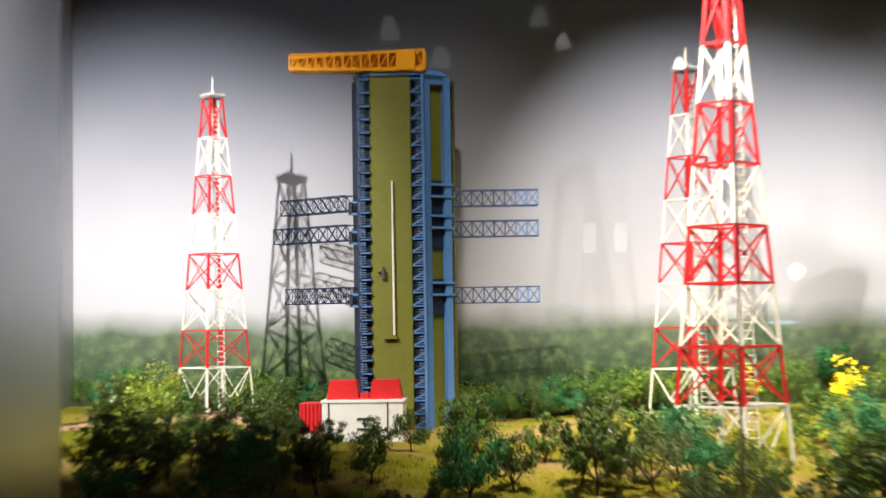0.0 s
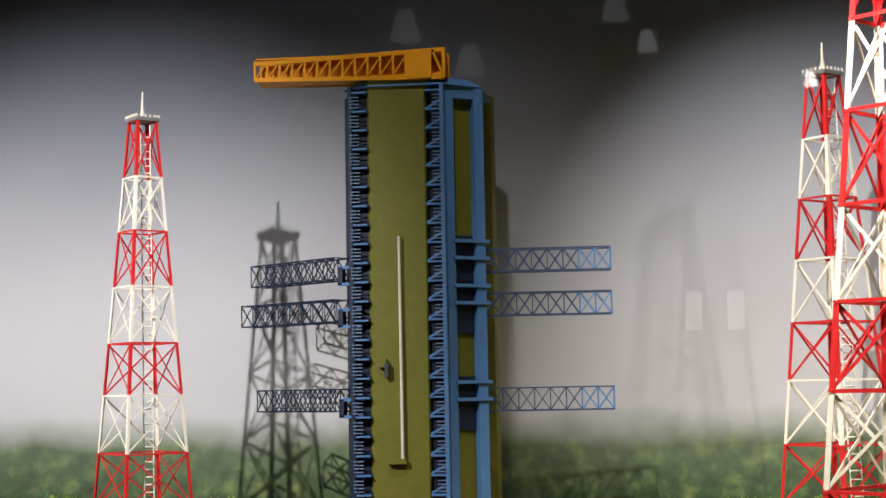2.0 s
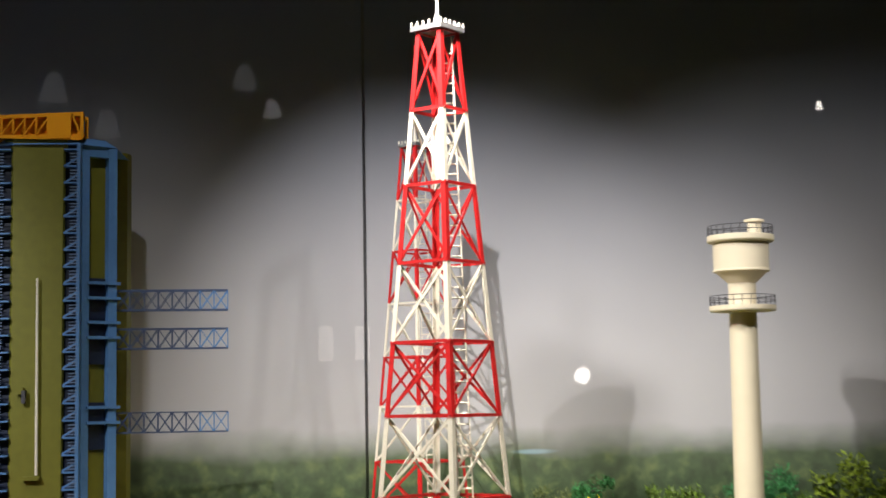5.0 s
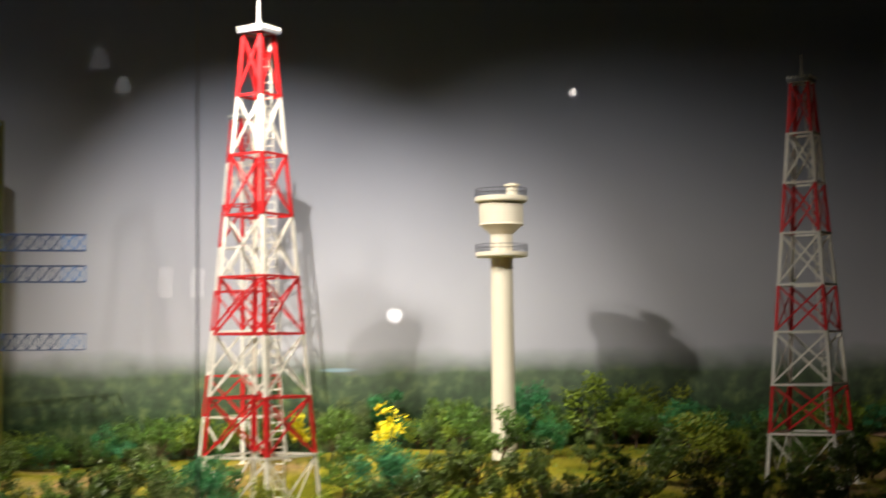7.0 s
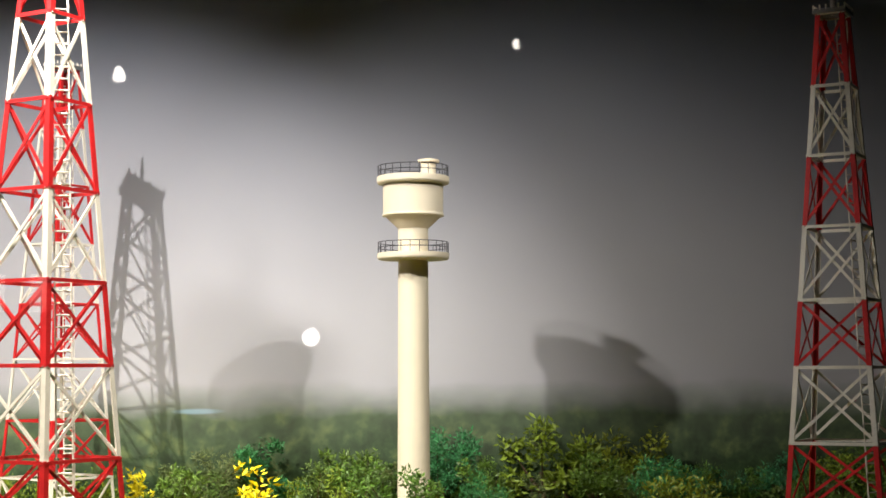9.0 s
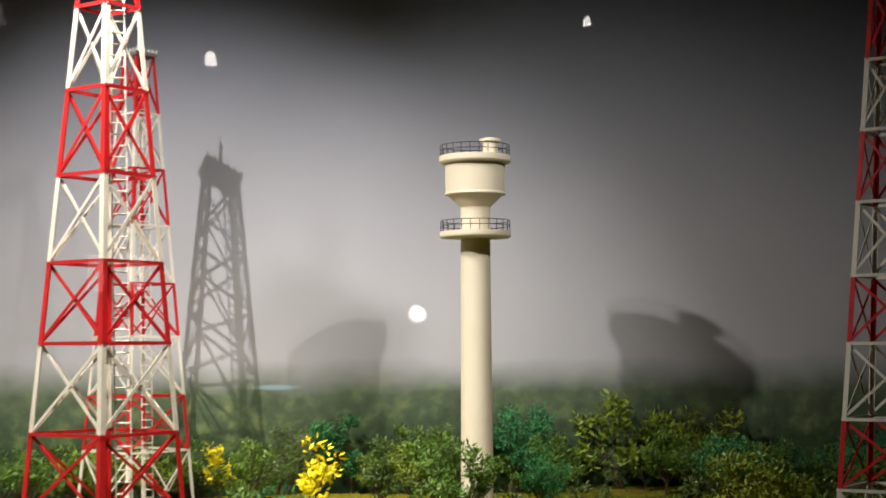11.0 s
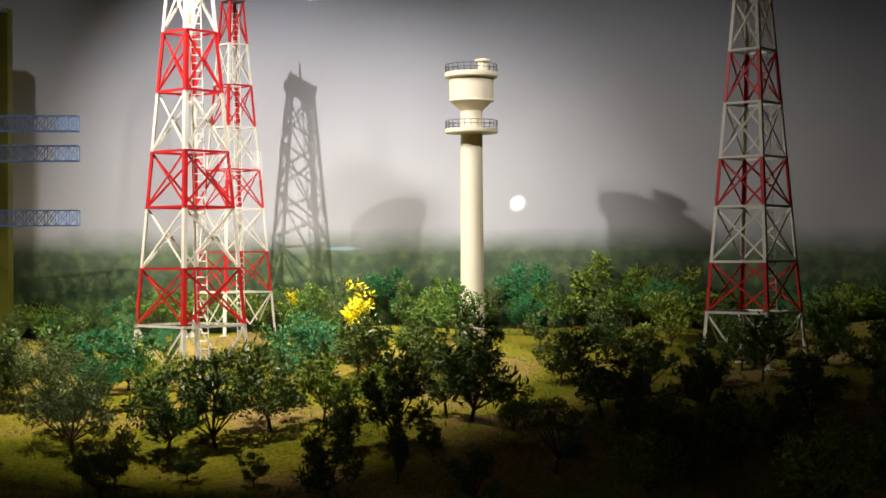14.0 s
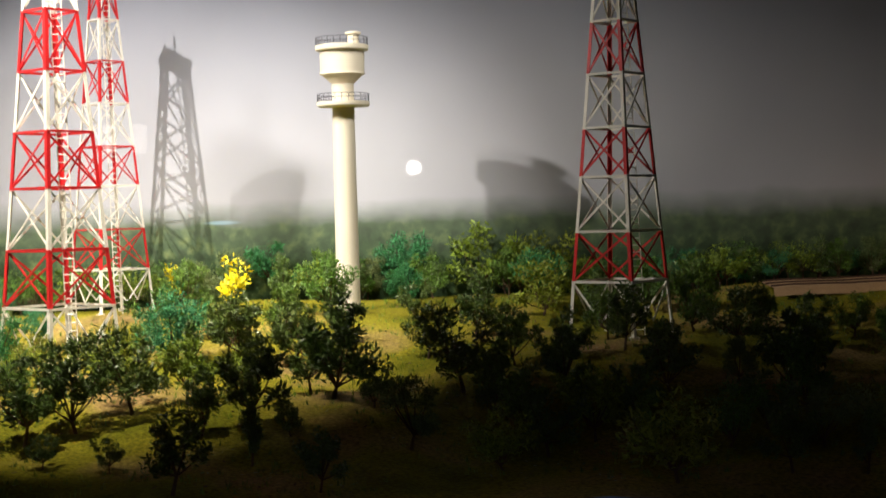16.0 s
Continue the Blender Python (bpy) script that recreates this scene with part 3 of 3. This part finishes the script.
def crane():
    c = thing("gantry_crane", pose(0, -0.09, 1.392), "yellow box truss crane lying across the launch tower roof", "crane")
    x0, x1, hh, d = -0.352, 0.147, 0.072, 0.04
    for yy in (-d, d):
        for z_ in (0.0, 1.0):
            taper = 0.012
            part("chord", bar(bmesh.new(), (x0, yy, z_ * (hh - 0.012) + (taper if z_ == 0 else -0.006)), (x1, yy, z_ * hh), 0.011, 0.006), YELLOW, c)
        part("end_plate", box(bmesh.new(), (0.045, yy - 0.0075, -0.001), (0.112, yy + 0.0075, hh + 0.001)), YELLOW, c)
        part("post", box(bmesh.new(), (x1 - 0.008, yy - 0.007, -0.001), (x1 + 0.001, yy + 0.007, hh + 0.001)), YELLOW, c)
        part("brace", bar(bmesh.new(), (0.114, yy, hh), (x1 - 0.004, yy, 0), 0.006), YELLOW, c)
        for k in range(13):
            xa = x0 + k * (0.045 - x0) / 12
            part("post", bar(bmesh.new(), (xa, yy, 0.012), (xa, yy, hh - 0.010), 0.0055), YELLOW, c)
            if k < 12:
                xb = x0 + (k + 1) * (0.045 - x0) / 12
                part("brace", bar(bmesh.new(), (xa, yy + 0.001, 0.012), (xb, yy + 0.001, hh - 0.012), 0.004), YELLOW, c)
    part("web_plate", box(bmesh.new(), (x0 + 0.004, -0.004, 0.013), (x1 - 0.01, 0.004, hh - 0.006)), YELLOW, c)
    part("deck", box(bmesh.new(), (x0 + 0.002, -d + 0.002, 0.0062), (x1 - 0.002, d - 0.002, 0.0118)), YELLOW, c)
    part("top_plate", box(bmesh.new(), (x0 + 0.002, -d + 0.002, hh - 0.007), (x1 - 0.002, d - 0.002, hh - 0.003)), YELLOW, c)
    part("foot", box(bmesh.new(), (0.0, -d * 0.8, -0.03), (0.10, d * 0.8, 0.006)), OLIVE, c)
    return c


launch_gantry()
crane()


def service_building():
    b = thing("service_building", pose(-0.074, -0.31, 0.042), "small white block building with red roof boxes", "building")
    part("wall", box(bmesh.new(), (-0.142, -0.06, 0), (0.142, 0.09, 0.158), 0.002), WALLWHITE, b)
    part("parapet", box(bmesh.new(), (-0.146, -0.064, 0.150), (0.146, 0.094, 0.160), 0.001), WALLWHITE, b)
    for xa, xb, hh in ((-0.128, -0.015, 0.068), (-0.014, 0.020, 0.022), (0.021, 0.135, 0.068)):
        bm = box(bmesh.new(), (xa, -0.03, 0.16), (xb, 0.06, 0.16 + hh))
        for v in bm.verts:
            if v.co.z > 0.165:
                v.co.x = (xa + xb) / 2 + (v.co.x - (xa + xb) / 2) * 0.8
        part("roof_box", bm, RED, b, "red roof box")
    annex = part("annex", box(bmesh.new(), (-0.222, -0.05, 0), (-0.143, 0.07, 0.150), 0.002), RED, b, "red ribbed annex")
    for k in range(6):
        part("rib", box(bmesh.new(), (-0.220 + k * 0.0135, -0.056, 0.0), (-0.214 + k * 0.0135, -0.0505, 0.149)), RED, annex)
    part("annex_base", box(bmesh.new(), (-0.225, -0.06, 0), (-0.10, -0.051, 0.045)), WALLWHITE, b)
    for xa in (-0.12, 0.085):
        part("downpipe", box(bmesh.new(), (xa, -0.0655, 0.02), (xa + 0.004, -0.0605, 0.15)), SHADE, b)
    for z_ in (0.055, 0.09):
        part("sign_bar", box(bmesh.new(), (-0.02, -0.0635, z_), (0.03, -0.0605, z_ + 0.008)), SHADE, b)
    return b


service_building()


# ---- rail tracks on the sandy strips ----
SAND = mat("ochre_sand", (0.36, 0.23, 0.12), 0.95, spread=0.2, scale=9, bump=0.6, bump_scale=160)
RAIL = mat("rusty_rail", (0.09, 0.05, 0.035), 0.7, metal=0.2)


def rail_track(a, b, rails, width, label):
    a, b = Vector(a), Vector(b)
    way = (b - a).normalized()
    side = Vector((-way.y, way.x, 0))
    t = thing("rail_track", pose(0, 0, 0), label, "rail track", "rail tracks")
    steps = 24
    bm = bmesh.new()
    rows = []
    for k in range(steps + 1):
        p = a.lerp(b, k / steps)
        z = max(ground_z(p.x + side.x * w_, p.y + side.y * w_) for w_ in (-width, 0, width)) + 0.006
        rows.append([bm.verts.new((p.x + side.x * w_, p.y + side.y * w_, z + dz)) for w_, dz in ((-width * 1.15, -0.03), (-width, 0), (width, 0), (width * 1.15, -0.03))])
    for r0, r1 in zip(rows, rows[1:]):
        for k in range(3):
            bm.faces.new((r0[k], r1[k], r1[k + 1], r0[k + 1]))
    line = [(v[1].co + v[2].co) / 2 for v in rows]
    bmesh.ops.recalc_face_normals(bm, faces=bm.faces)
    part("bed", bm, SAND, t, "sandy track bed")
    for k in range(rails):
        off = side * width * (-0.7 + 1.4 * k / max(1, rails - 1))
        bm = bmesh.new()
        for p, q in zip(line, line[1:]):
            bar(bm, p + off + Vector((0, 0, 0.003)), q + off + Vector((0, 0, 0.003)), 0.006, 0.008)
        part("rail", bm, RAIL, t)


rail_track((-1.28, -0.40, 0), (-0.33, -0.40, 0), 2, 0.05, "sandy track bed with two rusty rails")
rail_track((3.62, -0.02, 0), (5.3, -0.20, 0), 3, 0.26, "wide sandy strip with dark rails")


# ---- water tower ----
def water_tower():
    t = thing("water_tower", pose(2.056, -0.20, 0.112), "cream cylindrical water tower with two railed galleries", "water tower")
    part("column", lathe([(0.047, -0.03), (0.0435, 0.01), (0.040, 0.72), (0.040, 0.745)]), CREAM, t, smooth=False)
    part("gallery", lathe([(0.040, 0.744), (0.094, 0.748), (0.096, 0.752), (0.096, 0.764), (0.040, 0.766)], 56), CREAM, t)
    part("neck", lathe([(0.040, 0.764), (0.040, 0.832)]), CREAM, t)
    part("cone", lathe([(0.040, 0.830), (0.074, 0.862), (0.083, 0.864)], 56), CREAM, t)
    part("tank", lathe([(0.083, 0.864), (0.083, 0.868), (0.080, 0.870), (0.081, 0.945), (0.070, 0.948)], 56), CREAM, t, smooth=False)
    part("top_slab", lathe([(0.070, 0.944), (0.094, 0.950), (0.097, 0.954), (0.097, 0.968), (0.092, 0.970)], 56), CREAM, t)
    hatch = part("hatch", lathe([(0.020, 0.969), (0.020, 1.008)], 24), CREAM, t)
    hatch.location = (0.042, 0.0, 0)
    lid = part("lid", lathe([(0.010, 1.006), (0.029, 1.010), (0.029, 1.016), (0.012, 1.020)], 24), CREAM, hatch)
    for zz in (0.766, 0.970):
        rail = None
        for dz in (0.013, 0.027):
            bm = bmesh.new()
            for k in range(48):
                a, c = 2 * math.pi * k / 48, 2 * math.pi * (k + 1) / 48
                rod(bm, (0.094 * math.cos(a), 0.094 * math.sin(a), zz + dz), (0.094 * math.cos(c), 0.094 * math.sin(c), zz + dz), 0.0011, 4)
            rail = part("railing", bm, SHADE, t, "thin dark ring railing")
        for k in range(24):
            a = 2 * math.pi * k / 24
            part("baluster", rod(bmesh.new(), (0.094 * math.cos(a), 0.094 * math.sin(a), zz - 0.002), (0.094 * math.cos(a), 0.094 * math.sin(a), zz + 0.027), 0.0010, 4), SHADE, rail)
    return t


water_tower()


# ---- trees ----
def tree_meshes(rng, height, spread, leaves, leaf, slim, kind):
    """Trunk with limbs, and a crown of many small leaves gathered in clumps round the limb ends."""
    bm = bmesh.new()
    fork = height * rng.uniform(0.10, 0.24)
    lean = Vector((rng.uniform(-0.06, 0.06), rng.uniform(-0.06, 0.06), 0)) * height
    top = lean + Vector((0, 0, fork))
    r = height * 0.022
    rod(bm, (0, 0, -0.02), top * 0.5, r * 1.25, 6, r)
    rod(bm, top * 0.5, top, r, 6, r * 0.8)
    ends = []
    limbs = 9 if kind == "round" else 7
    for k in range(limbs):
        a = 2 * math.pi * (k + rng.uniform(-0.3, 0.3)) / limbs
        reach = spread * rng.uniform(0.35, 0.9) * (0.45 if kind == "tall" else 1)
        rise = height * rng.uniform(0.34, 0.92) if kind != "flat" else height * rng.uniform(0.62, 0.9)
        end = lean + Vector((math.cos(a) * reach, math.sin(a) * reach, max(rise, fork * 1.1)))
        mid = top.lerp(end, 0.5) + Vector((0, 0, -0.03 * height))
        rod(bm, top, mid, r * 0.55, 4, r * 0.4), rod(bm, mid, end, r * 0.4, 4, r * 0.15)
        ends += [end, mid.lerp(end, 0.5)]
    ends.append(lean + Vector((0, 0, height * 0.92)))
    verts, faces = [], []
    per = leaves // len(ends)
    for e in ends:
        size = spread * rng.uniform(0.19, 0.36)
        for _ in range(per):
            d = Vector((rng.gauss(0, 1), rng.gauss(0, 1), rng.gauss(0, 0.75)))
            d = d.normalized() * size * rng.random() ** 0.45
            p = e + d
            if p.z < fork * 0.75:
                continue
            u = (d.normalized() * 0.8 + Vector((0, 0, 0.35)) + Vector((rng.gauss(0, 0.7), rng.gauss(0, 0.7), rng.gauss(0, 0.6)))).normalized()
            v = u.cross(Vector((rng.gauss(0, 1), rng.gauss(0, 1), rng.gauss(0, 1)))).normalized()
            s = leaf * rng.uniform(0.6, 1.3)
            n = len(verts)
            w = u.cross(v) * s * 0.14
            verts += [p - u * s, p + v * s * slim + w, p + u * s, p - v * s * slim + w]
            faces.append((n, n + 1, n + 2, n + 3))
    me = bpy.data.meshes.new("crown")
    me.from_pydata([tuple(v) for v in verts], [], faces)
    tm = bpy.data.meshes.new("trunk")
    bm.to_mesh(tm)
    bm.free()
    tm.materials.append(BARK)
    return tm, me


KINDS = {
    "dark": (LEAF_DARK, "round", 0.56, 1900, 0.042, 0.32, "dark green broad-leaved model tree"),
    "mid": (LEAF_MID, "round", 0.56, 1800, 0.042, 0.32, "mid green leafy model tree"),
    "teal": (LEAF_TEAL, "round", 0.62, 3600, 0.034, 0.26, "bluish green fine-leaved model tree"),
    "lime": (LEAF_LIME, "round", 0.66, 1300, 0.048, 0.38, "yellow-green leafy model shrub"),
    "yellow": (LEAF_YELLOW, "tall", 0.60, 300, 0.058, 0.42, "bright yellow flowering model tree"),
    "grey": (LEAF_GREY, "round", 0.66, 3000, 0.036, 0.22, "grey-green leafy model tree"),
    "tall": (LEAF_DARK, "tall", 0.46, 1300, 0.044, 0.26, "slender dark green upright model tree"),
}
rng = random.Random(7)
STOCK = {}
for key, (material, form, spread, leaves, leaf, slim, label) in KINDS.items():
    STOCK[key] = []
    for k in range(6):
        tm, me = tree_meshes(rng, 1.0, spread * rng.uniform(0.75, 1.1), leaves, leaf, slim, form)
        me.materials.append(material)
        STOCK[key].append((tm, me))


def tree(x, y, size, kind):
    t = thing("tree", Matrix.LocRotScale((x, y, ground_z(x, y) - 0.004), Euler((0, 0, rng.uniform(0, 6.28))), (size * rng.uniform(0.9, 1.1), size * rng.uniform(0.9, 1.1), size)), KINDS[kind][6], "tree", "model trees")
    tm, me = rng.choice(STOCK[kind])
    for name, data in (("trunk", tm), ("crown", me)):
        ob = new(name, data)
        ob.parent = t
    return t


# trees that stand alone in the clearing and along the front: x, y, height, kind
TREES = [
    (1.02, -1.76, 0.253, "grey"),
    (0.99, -1.02, 0.219, "teal"),
    (0.72, -0.65, 0.193, "dark"),
    (1.12, -1.01, 0.139, "lime"),
    (1.39, -1.68, 0.257, "dark"),
    (1.52, -1.57, 0.246, "dark"),
    (1.52, -0.89, 0.244, "teal"),
    (1.62, -1.11, 0.194, "tall"),
    (1.44, -0.05, 0.190, "mid"),
    (1.75, -0.94, 0.241, "dark"),
    (1.86, -1.77, 0.250, "dark"),
    (1.90, -2.04, 0.171, "tall"),
    (2.07, -1.51, 0.301, "dark"),
    (2.00, -0.42, 0.200, "mid"),
    (1.75, 0.40, 0.244, "teal"),
    (1.35, 0.26, 0.17, "yellow"),
    (1.52, 0.40, 0.209, "grey"),
    (2.23, 0.40, 0.261, "teal"),
    (2.10, 0.40, 0.174, "grey"),
    (2.37, 0.29, 0.175, "mid"),
    (2.29, -0.50, 0.131, "dark"),
    (2.50, -0.71, 0.209, "dark"),
    (2.44, -1.46, 0.250, "dark"),
    (2.77, -0.20, 0.207, "teal"),
    (2.79, 0.40, 0.244, "lime"),
    (2.60, -1.21, 0.188, "mid"),
    (2.29, -1.91, 0.193, "grey"),
    (2.72, -1.50, 0.194, "dark"),
    (2.91, -0.96, 0.159, "mid"),
    (1.54, -1.99, 0.095, "dark"),
    (1.36, -1.94, 0.096, "dark"),
    (2.64, -1.94, 0.174, "dark"),
    (-0.89, -0.54, 0.19, "dark"),
    (-0.70, -0.59, 0.15, "mid"),
    (-1.47, 0.40, 0.209, "lime"),
    (-1.72, 0.40, 0.244, "mid"),
    (-0.40, -1.16, 0.169, "dark"),
    (-0.30, -1.23, 0.148, "dark"),
    (-0.16, -1.22, 0.148, "dark"),
    (-0.16, -0.16, 0.160, "tall"),
    (0.29, -1.28, 0.17, "mid"),
    (0.45, -1.32, 0.16, "dark"),
    (0.64, -1.24, 0.22, "dark"),
    (0.61, 0.40, 0.157, "teal"),
    (0.93, -1.15, 0.204, "teal"),
    (1.13, -1.30, 0.125, "lime"),
    (1.62, -0.15, 0.20, "yellow"),
    (1.41, -1.19, 0.165, "lime"),
    (1.43, -0.59, 0.208, "mid"),
    (-0.85, -1.03, 0.15, "dark"),
    (-0.68, -1.20, 0.168, "dark"),
    (-0.87, -0.80, 0.16, "tall"),
    (-0.68, -0.94, 0.15, "dark"),
    (-0.53, -1.07, 0.15, "dark"),
    (-0.43, -0.75, 0.184, "dark"),
    (-0.33, -0.68, 0.166, "dark"),
    (0.04, -1.31, 0.163, "mid"),
    (0.34, -0.76, 0.182, "dark"),
    (0.54, -0.92, 0.157, "mid"),
    (0.79, -1.24, 0.219, "mid"),
    (0.68, -1.37, 0.212, "dark"),
    (0.98, -1.38, 0.159, "teal"),
    (-0.10, -1.42, 0.159, "dark"),
    (-0.23, -1.44, 0.141, "dark"),
    (-0.39, -1.49, 0.174, "dark"),
    (-0.57, -1.54, 0.138, "dark"),
    (1.00, -0.48, 0.152, "teal"),
    (1.20, -0.69, 0.084, "lime"),
    (1.69, -0.82, 0.186, "dark"),
    (0.79, -0.26, 0.135, "grey"),
    (1.27, -1.76, 0.250, "dark"),
    (2.00, -1.39, 0.219, "dark"),
    (2.05, -0.81, 0.206, "tall"),
    (2.59, -1.76, 0.184, "mid"),
    (3.30, -0.30, 0.205, "mid"),
    (3.28, -1.13, 0.193, "dark"),
    (3.01, -1.57, 0.193, "dark"),
    (3.33, -1.63, 0.243, "dark"),
    (1.17, -1.45, 0.127, "mid"),
    (1.60, -0.57, 0.151, "mid"),
    (1.86, -0.68, 0.190, "mid"),
    (1.93, -0.93, 0.221, "dark"),
    (1.74, -1.78, 0.183, "tall"),
    (2.19, -1.61, 0.121, "dark"),
    (1.98, -1.83, 0.099, "dark"),
    (2.58, 0.40, 0.279, "lime"),
    (2.66, 0.16, 0.196, "mid"),
    (1.96, 0.40, 0.209, "mid"),
    (1.20, -2.04, 0.126, "dark"),
    (2.54, -1.65, 0.205, "dark"),
    (2.34, -0.99, 0.178, "dark"),
    (-0.27, -0.86, 0.125, "dark"),
    (-0.13, -0.92, 0.115, "dark"),
    (0.00, -0.86, 0.120, "mid"),
    (0.12, -0.78, 0.130, "dark"),
]
for row in TREES:
    if row[0] > 0.50 - 0.2868 * (row[1] + 5.73):
        tree(*row)

# dense wood along the painted panorama, one joined object
def woodland(count):
    verts, faces, slots, mats = [], [], [], [BARK]
    for k in range(count):
        x = -1.28 + 6.6 * (k + rng.random()) / count
        y = 0.43 - 0.20 * rng.random() ** 1.4
        if abs(x - 0.06) < 0.25 and y < 0.12 or abs(x - 1.125) < 0.16 and y < 0.3 or abs(x - 2.05) < 0.1 and y < 0.2:
            y = 0.40
        kind = rng.choice(["dark", "mid", "mid", "grey", "dark", "teal", "lime", "mid"])
        if 1.25 < x < 2.75 and rng.random() < 0.5:
            continue
        size = rng.uniform(0.09, 0.18)
        m = Matrix.LocRotScale((x, y, ground_z(x, y) - 0.004), Euler((0, 0, rng.uniform(0, 6.28))), (size * rng.uniform(0.9, 1.25), size, size))
        tm, me = rng.choice(STOCK[kind])
        for data in (tm, me):
            material = data.materials[0]
            if material not in mats:
                mats.append(material)
            n = len(verts)
            co = np.empty(len(data.vertices) * 3, dtype=np.float32)
            data.vertices.foreach_get("co", co)
            co = co.reshape(-1, 3) @ np.array(m.to_3x3()).T + np.array(m.translation)
            verts.extend(co.tolist())
            fs = [[n + v for v in p.vertices] for p in data.polygons]
            if data is me:
                fs = [f for f in fs if rng.random() < 0.55]
            faces.extend(fs)
            slots.extend([mats.index(material)] * len(fs))
    data = bpy.data.meshes.new("woodland")
    data.from_pydata(verts, [], faces)
    for material in mats:
        data.materials.append(material)
    data.polygons.foreach_set("material_index", slots)
    tagged(new("woodland", data), "dense mixed green model wood along the painted panorama", "trees", kind="stuff")


woodland(150)

# scattered trees over the open ground, away from the buildings and tower feet
KEEP = [(3.8, -0.25, 0.45), (4.3, -0.25, 0.45), (4.8, -0.25, 0.45), (-0.61, -0.27, 0.17), (1.125, 0.14, 0.2), (1.14, -0.78, 0.24), (2.97, -0.83, 0.2), (0.05, -0.2, 0.32), (2.05, -0.2, 0.12), (-0.06, -0.4, 0.27), (1.55, -0.35, 0.28), (2.4, -0.3, 0.2), (0.55, -0.25, 0.25), (1.45, -0.45, 0.3), (1.75, -0.35, 0.22), (-0.05, -0.6, 0.32), (0.02, -1.05, 0.24)]
placed = [(r[0], r[1]) for r in TREES]
count = 0
while count < 110:
    x, y = rng.uniform(-1.25, 5.0), rng.uniform(-2.38, 0.1)
    if x < 0.50 - 0.2868 * (y + 5.73) or any((x - a) ** 2 + (y - b) ** 2 < r * r for a, b, r in KEEP) or any((x - a) ** 2 + (y - b) ** 2 < 0.13 ** 2 for a, b in placed):
        continue
    if 0.3 < x < 2.75 and y > -2.3 and rng.random() < 0.8:
        continue
    placed.append((x, y))
    tree(x, y, rng.uniform(0.13, 0.22), rng.choice(["dark", "dark", "mid", "tall", "teal", "lime", "grey"]))
    count += 1


# leaf litter, tufts and small stones on the ground
def litter(count):
    verts, faces, slots = [], [], []
    for _ in range(count):
        x, y = rng.uniform(-1.2, 4.2), rng.uniform(-2.4, 0.15)
        if noise.noise((x * 2.3, y * 2.3, 9.0)) < -0.12:
            continue
        z = ground_z(x, y)
        kind = rng.random()
        n = len(verts)
        if kind < 0.6:
            s_, a = rng.uniform(0.003, 0.009), rng.uniform(0, 6.28)
            u, v = Vector((math.cos(a), math.sin(a), rng.uniform(-0.3, 0.3))) * s_, Vector((-math.sin(a), math.cos(a), rng.uniform(-0.3, 0.3))) * s_ * 0.45
            p = Vector((x, y, z + 0.003))
            verts += [p - u, p + v, p + u, p - v]
            faces.append((n, n + 1, n + 2, n + 3))
            slots.append(0 if kind < 0.35 else 1)
        else:
            for _k in range(5):
                n = len(verts)
                a, h_ = rng.uniform(0, 6.28), rng.uniform(0.008, 0.022)
                p = Vector((x + rng.uniform(-0.008, 0.008), y + rng.uniform(-0.008, 0.008), z - 0.002))
                side = Vector((math.cos(a), math.sin(a), 0)) * 0.0018
                tip = p + Vector((rng.uniform(-0.006, 0.006), rng.uniform(-0.006, 0.006), h_))
                verts += [p - side, p + side, tip]
                faces.append((n, n + 1, n + 2))
                slots.append(2 if kind < 0.85 else 3)
    data = bpy.data.meshes.new("leaf_litter")
    data.from_pydata([tuple(v) for v in verts], [], faces)
    for material in (BARK, LEAF_DARK, LEAF_MID, LEAF_LIME):
        data.materials.append(material)
    data.polygons.foreach_set("material_index", slots)
    tagged(new("leaf_litter", data), "dark fallen leaves and short green tufts on the ground", "ground cover", kind="stuff")


litter(9000)
